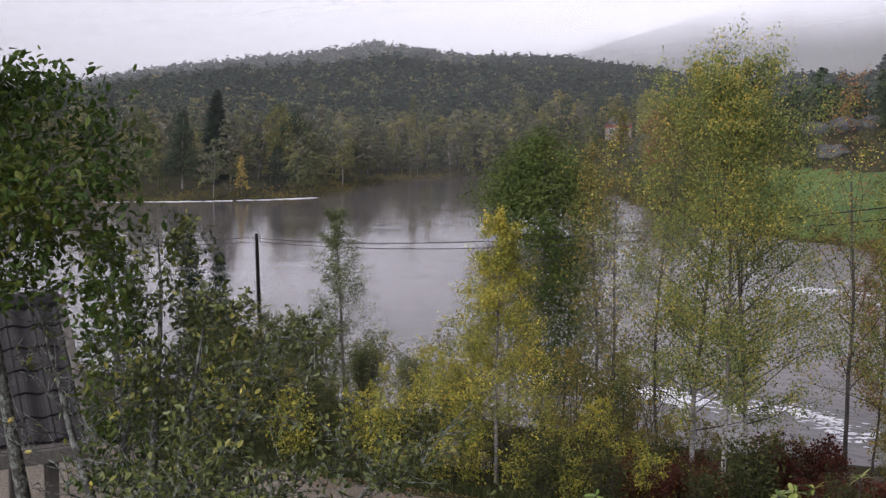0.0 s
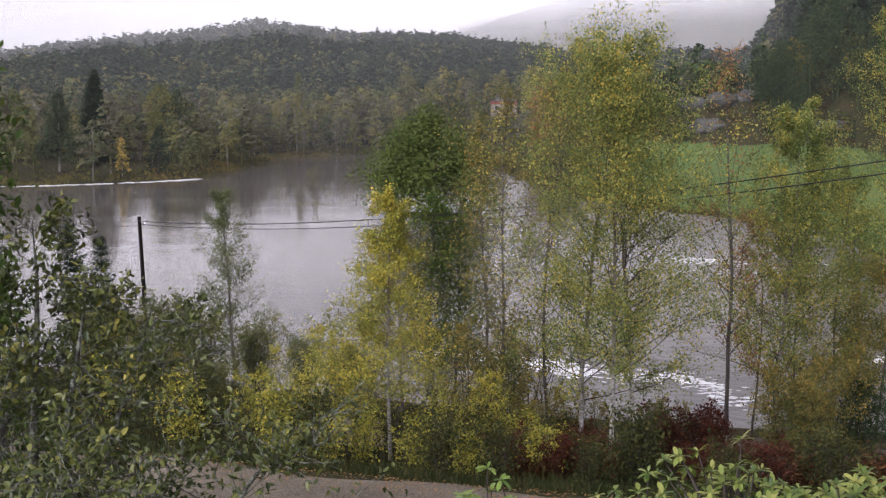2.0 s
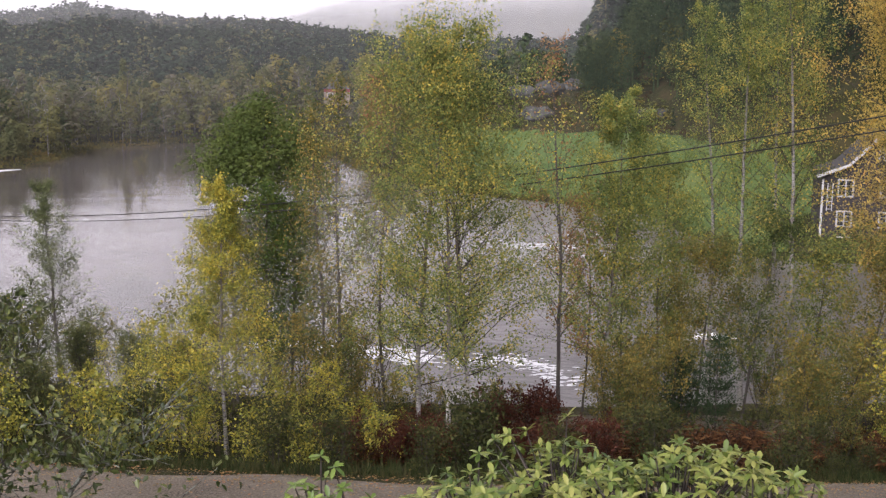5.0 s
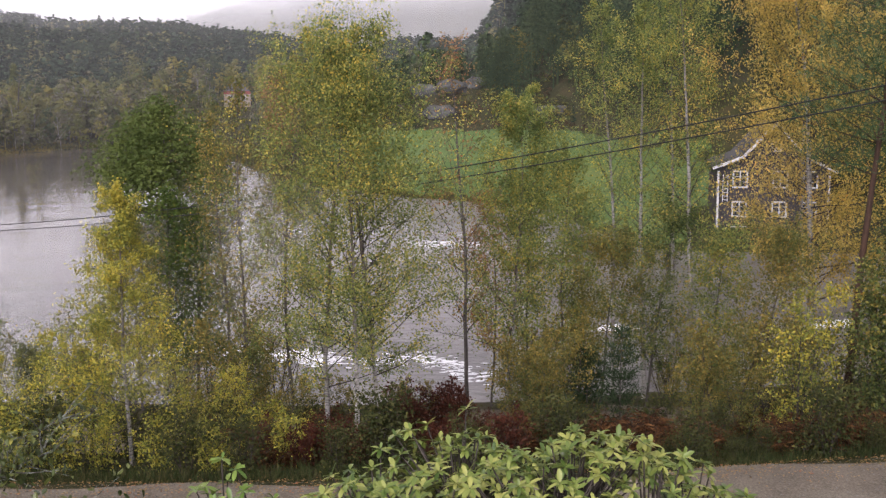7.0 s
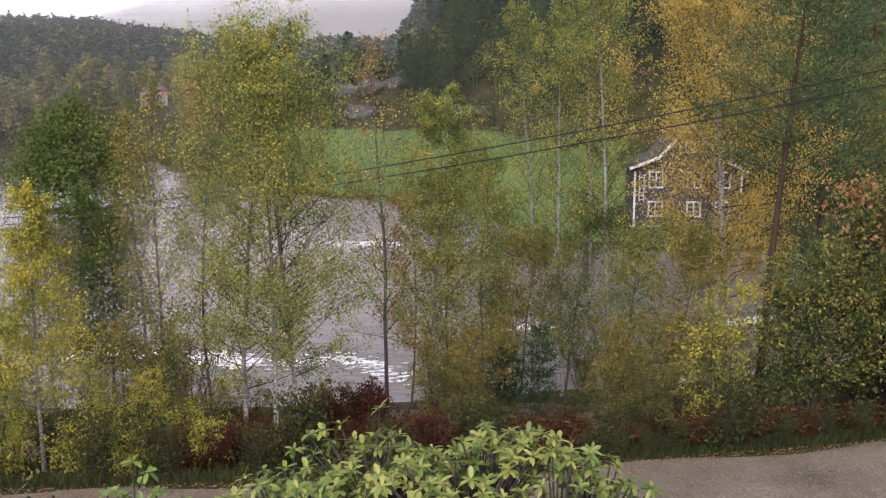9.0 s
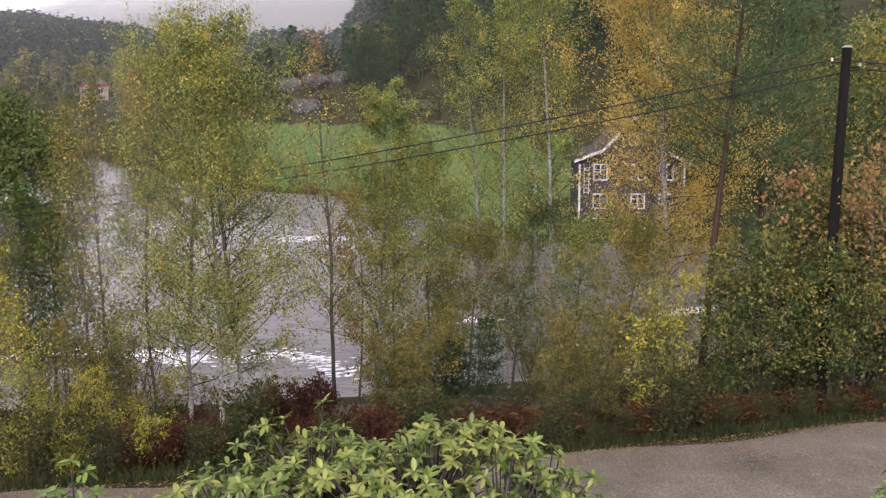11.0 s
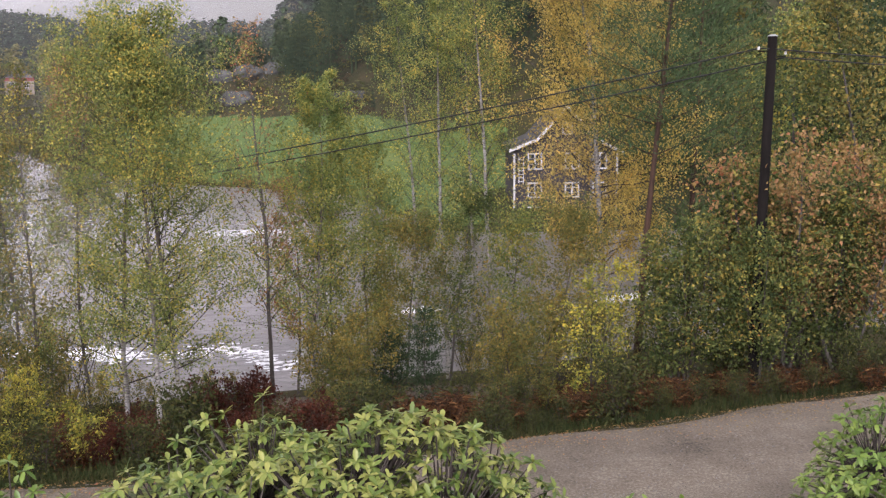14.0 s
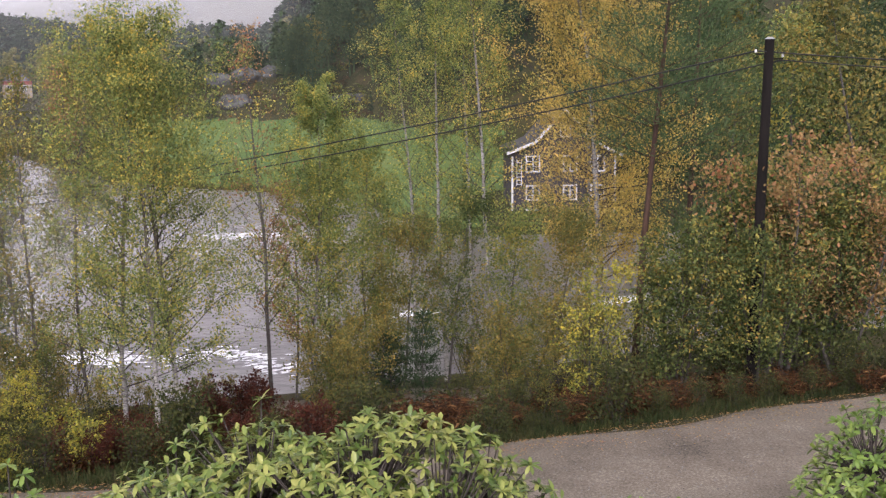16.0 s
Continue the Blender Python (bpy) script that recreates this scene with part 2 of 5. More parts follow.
L_RHODO = leaf_mat("rhododendron_leaf", ((0.05, (0.06, 0.11, 0.022)), (0.5, (0.18, 0.24, 0.05)), (0.95, (0.36, 0.37, 0.1))), 0.38, 0.3, 2.0, spec=0.35, own=0.85)
L_RHODO2 = leaf_mat("dark_rhododendron_leaf", ((0.1, (0.075, 0.14, 0.024)), (0.5, (0.165, 0.26, 0.045)), (0.9, (0.29, 0.37, 0.085))), 0.38, 0.3, 2.0, spec=0.35)
L_SPRUCE = leaf_mat("spruce_needles", ((0.2, (0.022, 0.036, 0.022)), (0.6, (0.036, 0.056, 0.034)), (0.9, (0.055, 0.078, 0.042))), 0.9, 0.2, 0.2, 0.03, 0.25)
L_RIDGE = leaf_mat("ridge_needles", ((0.2, (0.02, 0.036, 0.022)), (0.6, (0.034, 0.054, 0.03)), (0.9, (0.056, 0.076, 0.034))), 0.9, 0.25, 0.03, 0.03, 0.3)
L_HILL = leaf_mat("hill_needles", ((0.2, (0.028, 0.048, 0.024)), (0.6, (0.05, 0.078, 0.036)), (0.9, (0.09, 0.108, 0.045))), 0.8, 0.2, 0.08, 0.04, 0.35)
L_PINE = leaf_mat("pine_needles", ((0.2, (0.039, 0.070, 0.029)), (0.6, (0.072, 0.114, 0.046)), (0.9, (0.132, 0.152, 0.057))), 0.6, 0.15, 0.6)
L_BROWNWOOD = leaf_mat("thin_autumn_crown", ((0.22, (0.061, 0.088, 0.046)), (0.4, (0.121, 0.134, 0.066)), (0.52, (0.182, 0.165, 0.116)), (0.64, (0.154, 0.165, 0.072)), (0.78, (0.297, 0.264, 0.083)), (0.9, (0.264, 0.193, 0.094))), 0.9, 0.5, 0.11, own=0.1)
L_AMBER = leaf_mat("bend_crown", ((0.22, (0.075, 0.106, 0.042)), (0.42, (0.175, 0.181, 0.060)), (0.55, (0.275, 0.237, 0.072)), (0.7, (0.213, 0.194, 0.108)), (0.85, (0.375, 0.312, 0.066))), 0.9, 0.5, 0.09, own=0.1)
L_FAROLIVE = leaf_mat("distant_olive_crown", ((0.2, (0.088, 0.112, 0.054)), (0.5, (0.169, 0.175, 0.074)), (0.8, (0.250, 0.231, 0.090))), 0.9, 0.5, 0.12, own=0.1)
L_FARGREEN = leaf_mat("distant_green_crown", ((0.2, (0.05, 0.075, 0.045)), (0.5, (0.08, 0.105, 0.055)), (0.8, (0.12, 0.14, 0.06))), 0.9, 0.5, 0.12, own=0.1)
L_MIXED = leaf_mat("hill_crown", ((0.2, (0.04, 0.055, 0.02)), (0.45, (0.10, 0.11, 0.03)), (0.65, (0.2, 0.17, 0.04)), (0.85, (0.24, 0.16, 0.04))), 0.8, 0.25, 0.12, own=0.3)
L_HEATHER = leaf_mat("heather", ((0.2, (0.05, 0.035, 0.02)), (0.5, (0.1, 0.06, 0.03)), (0.8, (0.12, 0.1, 0.04))), 0.9, 0.3, 0.1, own=0.3)
L_FERN = leaf_mat("withered_fern", ((0.1, (0.025, 0.014, 0.009)), (0.45, (0.072, 0.03, 0.012)), (0.8, (0.14, 0.064, 0.024)), (1.0, (0.27, 0.15, 0.06))), 0.8, 0.2, 1.6, own=0.9)
L_GRASS = leaf_mat("verge_grass", ((0.1, (0.016, 0.024, 0.008)), (0.5, (0.038, 0.052, 0.015)), (0.85, (0.09, 0.08, 0.032))), 0.7, 0.25, 0.6)


# ---- geometry helpers ----
def mesh_of(name, verts, faces, mat, smooth=False):
    """A mesh from vertices and faces; faces that all have as many corners come as an array."""
    me = bpy.data.meshes.new(name)
    if isinstance(faces, np.ndarray) and len(faces):
        n, k = faces.shape
        me.vertices.add(len(verts))
        me.vertices.foreach_set("co", np.asarray(verts, np.float32).ravel())
        me.loops.add(n * k)
        me.loops.foreach_set("vertex_index", faces.astype(np.int32).ravel())
        me.polygons.add(n)
        me.polygons.foreach_set("loop_start", np.arange(0, n * k, k, dtype=np.int32))
    else:
        me.from_pydata(np.asarray(verts).tolist(), [], faces if isinstance(faces, list) else np.asarray(faces).tolist())
    me.materials.append(mat)
    me.polygons.foreach_set("use_smooth", np.full(len(me.polygons), smooth))
    me.update(calc_edges=True)
    return me


def part(name, data, parent, label="", at=None):
    """Links a mesh as one part under a thing or a part."""
    ob = new(name, data)
    ob.parent = parent
    if at is not None:
        ob.matrix_local = at
    return tagged(ob, label)


def bm_mesh(name, bm, mat):
    me = bpy.data.meshes.new(name)
    bm.to_mesh(me)
    bm.free()
    me.materials.append(mat)
    return me


def box_bm(sx, sy, sz, at=(0, 0, 0), bevel=0.0, bm=None):
    bm = bm or bmesh.new()
    r = bmesh.ops.create_cube(bm, size=1, matrix=Matrix.Translation(at) @ Matrix.Diagonal((sx, sy, sz, 1)))
    if bevel:
        edges = {e for v in r["verts"] for e in v.link_edges}
        bmesh.ops.bevel(bm, geom=list(edges), offset=bevel, segments=1, affect="EDGES")
    return bm


class Soup:
    """Gathers vertices and faces from many small pieces."""

    def __init__(self):
        self.v, self.f, self.n = [], [], 0

    def add(self, verts, faces):
        verts = np.asarray(verts, float)
        self.v.append(verts)
        self.f.append(np.asarray(faces) + self.n)
        self.n += len(verts)

    def tube(self, pts, radii, sides):
        pts = np.asarray(pts, float)
        d = np.gradient(pts, axis=0)
        d /= np.linalg.norm(d, axis=1)[:, None] + 1e-9
        ref = np.array([1.0, 0, 0]) if abs(d[0, 0]) < 0.8 else np.array([0, 1.0, 0])
        u = np.cross(d, ref)
        u /= np.linalg.norm(u, axis=1)[:, None] + 1e-9
        w = np.cross(d, u)
        a = np.arange(sides) * 2 * np.pi / sides
        ring = pts[:, None] + (u[:, None] * np.cos(a)[None, :, None] + w[:, None] * np.sin(a)[None, :, None]) * np.asarray(radii)[:, None, None]
        n = len(pts)
        i, j = np.meshgrid(np.arange(n - 1), np.arange(sides), indexing="ij")
        k = (j + 1) % sides
        f = np.stack([i * sides + j, i * sides + k, (i + 1) * sides + k, (i + 1) * sides + j], -1).reshape(-1, 4)
        self.add(ring.reshape(-1, 3), f)

    def faces(self):
        return np.concatenate(self.f) if self.f else np.zeros((0, 4), int)

    def mesh(self, name, mat, smooth=False):
        v = np.concatenate(self.v) if self.v else np.zeros((0, 3))
        return mesh_of(name, v, self.faces(), mat, smooth)


def leaves(rng, pos, size, ahead=None, wide=0.62, spread=0.35, up=0.0):
    """One bent rhombus a leaf at each place. Returns vertices and faces."""
    n = len(pos)
    d = rng.normal(size=(n, 3))
    if ahead is not None:
        d = d * 0.8 + ahead
    d[:, 2] += up
    d /= np.linalg.norm(d, axis=1)[:, None]
    s = np.cross(d, rng.normal(size=(n, 3)))
    s /= np.linalg.norm(s, axis=1)[:, None]
    k = np.cross(d, s)
    L = (size * rng.uniform(1 - spread, 1 + spread, n))[:, None]
    a, b = pos, pos + d * L
    mid = pos + d * L * 0.45 + k * L * 0.1
    v = np.stack([a, mid + s * L * wide / 2, b, mid - s * L * wide / 2], 1).reshape(-1, 3)
    f = np.arange(4 * n).reshape(-1, 4)
    return v, f


def leaves_fine(rng, pos, size, wide=0.55, spread=0.35, up=0.0):
    """Pointed oval leaves folded along the midrib, two faces each."""
    n = len(pos)
    d = rng.normal(size=(n, 3))
    d[:, 2] += up
    d /= np.linalg.norm(d, axis=1)[:, None]
    s = np.cross(d, rng.normal(size=(n, 3)) + np.array([0, 0, 1.2]))
    s /= np.linalg.norm(s, axis=1)[:, None]
    k = np.cross(s, d)
    L = (size * rng.uniform(1 - spread, 1 + spread, n))[:, None]
    w = L * wide * rng.uniform(0.38, 0.55, n)[:, None]
    bend = rng.uniform(-0.15, 0.25, n)[:, None] * L
    v = np.stack([pos, pos + d * L * 0.3 + s * w + k * w * 0.35, pos + d * L * 0.68 + s * w * 0.85 + k * w * 0.3 - k * bend * 0.4, pos + d * L - k * bend,
                  pos + d * L * 0.68 - s * w * 0.85 + k * w * 0.3 - k * bend * 0.4, pos + d * L * 0.3 - s * w + k * w * 0.35], 1).reshape(-1, 3)
    f = (np.arange(n) * 6)[:, None, None] + np.array([[0, 1, 2, 3], [0, 3, 4, 5]])[None]
    return v, f.reshape(-1, 4)


def bent(rng, start, d, length, n, wander=0.12, lift=0.0):
    """A wandering line of n points from start along d."""
    d = np.asarray(d, float)
    pts, p = [np.asarray(start, float)], np.asarray(start, float)
    for _ in range(n - 1):
        d = d + rng.normal(size=3) * wander + np.array([0, 0, lift])
        d = d / np.linalg.norm(d)
        p = p + d * length / (n - 1)
        pts.append(p)
    return np.array(pts)


def grow(seed, height, girth, crown_from, crown_r, limbs, twigs, per_twig, leaf, angle=50, lift=0.06, lean=(0, 0),
         profile="oval", stems=1, leaf_spread=0.16, droop=0.0, wander=0.035, bare_top=0.0, sides=6, coarse=False, fine=False, splay=1.0, low_share=1.0, twig_r=0.0025):
    """A broadleaved tree or shrub about its foot: trunk, limbs and crown as three heaps of mesh."""
    rng = np.random.default_rng(seed)
    trunk, limb_soup, spots = Soup(), Soup(), []
    for s in range(stems):
        if stems > 1:
            a = 2 * np.pi * (s + rng.uniform(0, 0.6)) / stems
            tilt = rng.uniform(0.12, 0.42) * splay
            d0 = np.array([np.cos(a) * tilt + lean[0], np.sin(a) * tilt + lean[1], 1])
            h = height * rng.uniform(0.7, 1.0)
            foot = np.array([np.cos(a), np.sin(a), 0]) * girth * 1.5
        else:
            d0, h, foot = np.array([lean[0], lean[1], 1]), height, np.zeros(3)
        d0 = d0 / np.linalg.norm(d0)
        line = bent(rng, foot, d0, h, 12, wander, 0.012)
        line[:, 2] -= 0.12
        line[:, 2] *= h / line[-1, 2]
        r = girth * (1 - np.linspace(0, 1, 12)) ** 0.8 + 0.004
        r[0] *= 1.25
        trunk.tube(line, r, sides)
        for i in range(limbs):
            t = crown_from + (0.985 - crown_from) * ((i + rng.uniform(0, 1)) / limbs)
            k = t * 11
            i0 = min(int(k), 10)
            p = line[i0] + (line[i0 + 1] - line[i0]) * (k - i0)
            q = (t - crown_from) / (1 - crown_from)
            if profile == "oval":
                w = 0.2 + 0.88 * math.sin(math.pi * min(1, 0.12 + q * 0.88)) ** 0.8
            elif profile == "cone":
                w = 1.05 - 0.85 * q
            else:
                w = 0.75 + 0.35 * math.sin(math.pi * q) - 0.35 * q
            length = crown_r * w * rng.uniform(0.65, 1.15)
            az = i * 2.4 + rng.uniform(-0.5, 0.5) + s
            el = radians(angle + 28 * q + rng.uniform(-12, 12))
            d = np.array([math.cos(az) * math.cos(el), math.sin(az) * math.cos(el), math.sin(el)])
            pts = bent(rng, p, d, length / max(0.45, math.cos(el)) ** 0.6, 6, 0.14, lift)
            r0 = max(0.004, girth * (1 - t) ** 0.8 * 0.29)
            limb_soup.tube(pts[::2] if coarse else pts, r0 * np.linspace(1, 0.25, 3 if coarse else 6), 3 if coarse else 4)
            for j in range(twigs):
                u = rng.uniform(0.2, 1.0) * 5
                j0 = min(int(u), 4)
                b = pts[j0] + (pts[j0 + 1] - pts[j0]) * (u - j0)
                dd = (pts[j0 + 1] - pts[j0]) / (np.linalg.norm(pts[j0 + 1] - pts[j0]) + 1e-9) * 0.6 + rng.normal(size=3) * 0.6 + np.array([0, 0, 0.12 - droop])
                dd /= np.linalg.norm(dd)
                tl = length * rng.uniform(0.22, 0.5)
                tp = bent(rng, b, dd, tl, 4, 0.18, -0.1 * droop)
                limb_soup.tube(tp[::3] if coarse else tp[[0, 1, 3]], max(twig_r, r0 * 0.28) * np.linspace(1, 0.4, 2 if coarse else 3), 3)
                if q <= 1 - bare_top or rng.uniform() < 0.3:
                    m = rng.poisson(per_twig * (low_share + (1 - low_share) * min(1, 1.6 * q)))
                    w3 = rng.uniform(0.1, 1.05, m) * 3
                    k0 = np.minimum(w3.astype(int), 2)
                    spots.append(tp[k0] + (tp[k0 + 1] - tp[k0]) * (w3 - k0)[:, None] + rng.normal(size=(m, 3)) * leaf_spread * min(1, length))
    spots = np.concatenate(spots) if spots else np.zeros((0, 3))
    crown = leaves_fine(rng, spots, leaf, up=-0.3) if fine else leaves(rng, spots, leaf, up=-0.3)
    return trunk, limb_soup, crown


def tree(name, label, category, group, grown, at, mats, scale=1.0, turn=0.0, crown_name="crown"):
    trunk, limb_soup, crown = grown
    root = new(name)
    root.matrix_world = pose(*at, 0, 0, turn) @ Matrix.Scale(scale, 4)
    tagged(root, label, category, group)
    part("trunk", trunk.mesh("trunk", mats[0], True), root)
    tagged(part("branch_mass", limb_soup.mesh("branch_mass", mats[1], True), root), kind="stuff")
    if len(crown[0]):
        tagged(part(crown_name, mesh_of("crown", *crown, mats[2]), root), kind="stuff")
    return root


def place(az, d):
    """A spot d metres off, az degrees to the right of straight ahead."""
    return d * math.sin(radians(az)), d * math.cos(radians(az))


# ---- ground ----
SHORE = np.array([(-900, 20), (-200, 95), (-94, 138.6), (-75, 161), (-84, 219), (-76, 244), (-66, 256), (-52, 262), (-40, 240), (-33, 205), (-24, 178), (-12, 147),
                  (-1, 132), (15, 117), (17, 100), (18, 87), (30, 83), (80, 78), (900, 60), (900, 2000), (-900, 2000)], float)
WATER_Z = -6.4


def smooth(a, b, v):
    t = np.clip((v - a) / (b - a), 0, 1)
    return t * t * (3 - 2 * t)


def inland(x, y):
    """How far inside the far shore a spot lies; negative over the river."""
    best = np.full(x.shape, 1e9)
    inside = np.zeros(x.shape, bool)
    for (x0, y0), (x1, y1) in zip(SHORE, np.roll(SHORE, -1, axis=0)):
        dx, dy = x1 - x0, y1 - y0
        t = np.clip(((x - x0) * dx + (y - y0) * dy) / (dx * dx + dy * dy), 0, 1)
        best = np.minimum(best, np.hypot(x - x0 - t * dx, y - y0 - t * dy))
        cross = ((y0 > y) != (y1 > y)) & (x < (x1 - x0) * (y - y0) / (y1 - y0 + 1e-12) + x0)
        inside ^= cross
    return np.where(inside, best, -best)


def wave(x, y, s, seed=0.0):
    return np.sin(x / s + 1.3 * np.sin(y / s * 0.7 + seed)) * np.cos(y / s * 1.1 + seed * 2 + 0.8 * np.sin(x / s * 0.6))


def road_edge(x):
    """The far edge of the gravel road, which bends gently."""
    q = np.clip(x, -22, 22)
    return 17.4 + 0.035 * x + 0.006 * q * q


def road_s(x, y):
    """Metres past the far edge of the gravel road."""
    return y - road_edge(x)


def ground_z(x, y):
    x, y = np.asarray(x, float), np.asarray(y, float)
    s = road_s(x, y)
    up = np.where(s < -4.2, 0.27 * (-4.2 - s), 0.0)
    up = np.minimum(up, 3.3)
    down = -0.12 * smooth(0, 0.5, s) - np.interp(s, [0.4, 8, 11.5, 26, 34], [0, 2.05, 2.2, 6.3, 8.5])
    bumps = (0.10 * wave(x, y, 1.7) + 0.05 * wave(x, y, 0.6, 2)) * np.where(s > 0, smooth(0.2, 3, s), smooth(-4.2, -6, s))
    near = np.where(s > 0, down, up) + bumps
    d = inland(x, y)
    rr, az = np.hypot(x, y), np.degrees(np.arctan2(x, y))
    land = WATER_Z - 0.05 + np.where(d > 0, 0.7 * (1 - np.exp(-d / 4)), 0.25 * d) + 0.15 * wave(x, y, 9)
    field = 0.13 * np.clip(d, 0, 60) * smooth(-30, 0, x) * (1 - smooth(18, 26, az))
    crest = 800 * np.tan(np.radians(np.interp(az, [-60, -44, -36.4, -30.9, -24.8, -21.6, -17.7, -11.8, -7.4, -3, 3, 8, 20], [1.0, 1.1, 1.6, 2.6, 3.3, 3.85, 3.35, 3.3, 2.75, 2.1, 1.9, 1.9, 1.9]))) + 1.0
    ridge = crest * smooth(330, 800, rr) * (1 - 0.6 * smooth(830, 1000, rr))
    peak = 150 * np.exp(-(((az - 1) / 15) ** 2)) * smooth(930, 1350, rr)
    west = 16 * smooth(-150, -300, x) * smooth(170, 330, y) * (1 - smooth(360, 480, rr))
    d0 = np.interp(az, [4, 6, 9, 15, 25, 45], [250, 190, 172, 140, 122, 108])
    right = np.clip(0.48 * (rr - d0), 0, 80) * smooth(3.0, 8.0, az)
    crag = 8.0 * np.exp(-((x - 7) ** 2 + (y - 192) ** 2) / 20**2)
    knoll = 9.5 * np.exp(-((x + 50) ** 2 + (y - 325) ** 2) / 32**2)
    far = land + np.where(d > 0, field + ridge + peak + west + right + knoll + crag, 0)
    # a low islet in the flood
    islet = WATER_Z + 0.35 - 0.02 * ((x + 27.2) ** 2 + (y - 118.2) ** 2)
    return np.maximum(np.maximum(np.where(y < 60, near, -9), far), np.maximum(islet, -9))


def gz(x, y):
    return float(ground_z(np.array([x]), np.array([y]))[0])


def grid_mesh(name, xs, ys, zf, mat, skip=None):
    X, Yg = np.meshgrid(xs, ys)
    Z = zf(X, Yg)
    nx = len(xs)
    i, j = np.meshgrid(np.arange(len(ys) - 1), np.arange(nx - 1), indexing="ij")
    f = np.stack([i * nx + j, i * nx + j + 1, (i + 1) * nx + j + 1, (i + 1) * nx + j], -1).reshape(-1, 4)
    if skip is not None:
        cx, cy = X.reshape(-1)[f].mean(1), Yg.reshape(-1)[f].mean(1)
        f = f[~skip(cx, cy)]
    return mesh_of(name, np.stack([X, Yg, Z], -1).reshape(-1, 3), f, mat, True)


def spaced(*runs):
    return np.unique(np.concatenate([np.arange(a, b, st) for a, b, st in runs]).round(3))


XS = spaced((-1500, -620, 40), (-620, -60, 10), (-60, -16, 2), (-16, 22, 0.5), (22, 60, 2), (60, 260, 8), (260, 1501, 40))
YS = spaced((-60, 0, 4), (0, 32, 0.5), (32, 60, 1.0), (60, 200, 4), (200, 1000, 12), (1000, 1600, 30), (1600, 2401, 100))
ground = tagged(new("ground", grid_mesh("ground", XS, YS, ground_z, M_GROUND)), "dark mossy hillside soil with grass and leaf litter", "ground", kind="structure")

RX, RS = np.arange(-40, 46, 0.25), np.arange(-4.3, 0.31, 0.115)
rx, rs = np.meshgrid(RX, RS)
ry = road_edge(rx) + rs + 0.12 * np.sin(rx * 1.3) * smooth(-0.8, 0.3, rs) - 0.1 * np.sin(rx * 0.9) * smooth(-3.6, -4.3, rs)
crown_h = 0.05 * np.cos((rs + 2.1) / 2.2 * 1.4) - 0.03 * np.exp(-(((rs + 1.2) / 0.3) ** 2)) - 0.03 * np.exp(-(((rs + 2.9) / 0.3) ** 2))
rz = 0.012 + crown_h + 0.004 * wave(rx, ry, 0.35) - 0.10 * smooth(-0.1, 0.3, rs) - 0.1 * smooth(-4.1, -4.3, rs)
nx = len(RX)
ii, jj = np.meshgrid(np.arange(len(RS) - 1), np.arange(nx - 1), indexing="ij")
rf = np.stack([ii * nx + jj, ii * nx + jj + 1, (ii + 1) * nx + jj + 1, (ii + 1) * nx + jj], -1).reshape(-1, 4)
tagged(new("road", mesh_of("road", np.stack([rx, ry, rz], -1).reshape(-1, 3), rf, M_GRAVEL, True)), "wet grey-brown gravel road across the slope", "road", kind="structure")

# lower gravel track on the terrace
TX, TY = np.arange(-9, 9.1, 0.4), np.arange(0, 2.61, 0.26)
tx, ty = np.meshgrid(TX, TY)
tyy = 25.9 + 0.07 * tx + ty + 0.15 * np.sin(tx * 1.1)
tz = ground_z(tx, tyy) + 0.05
nt = len(TX)
ii, jj = np.meshgrid(np.arange(len(TY) - 1), np.arange(nt - 1), indexing="ij")
tf = np.stack([ii * nt + jj, ii * nt + jj + 1, (ii + 1) * nt + jj + 1, (ii + 1) * nt + jj], -1).reshape(-1, 4)
tagged(new("track", mesh_of("track", np.stack([tx, tyy, tz], -1).reshape(-1, 3), tf, M_GRAVEL, True)), "pale gravel track on a terrace below the road", "track", kind="structure")

# meadow on the far side of the rapids
MX, MY = np.arange(-14, 60, 1.5), np.arange(84, 190, 1.5)


def off_meadow(x, y):
    d, az = inland(x, y), np.degrees(np.arctan2(x, y))
    return (d < 1.2) | (d > 44 + 5 * np.sin(x / 7)) | (az > 16) | (ground_z(x, y) > 0.2) | ((az > 12) & (y < 100) & (x > 24))


tagged(new("meadow", grid_mesh("meadow", MX, MY, lambda x, y: ground_z(x, y) + 0.08, M_MEADOW, off_meadow)), "bright green mown meadow sloping to the river", "meadow", kind="structure")

# ---- river ----
WX = spaced((-1000, -120, 40), (-120, -30, 3), (-30, 60, 0.85), (60, 140, 4), (140, 1001, 60))
WY = spaced((24, 40, 4), (40, 130, 0.85), (130, 340, 3), (340, 361, 20))


def river_z(x, y):
    rough = smooth(-45, -5, x) * smooth(140, 95, y)
    return WATER_Z + 0.015 * wave(x, y, 2.1) + rough * (0.06 * wave(x + 0.3 * y, y, 2.3, 1) + 0.09 * wave(x, y, 4.2, 5))


tagged(new("water", grid_mesh("water", WX, WY, river_z, M_WATER)), "grey flooding river with ripples and rapids", "river", kind="structure")


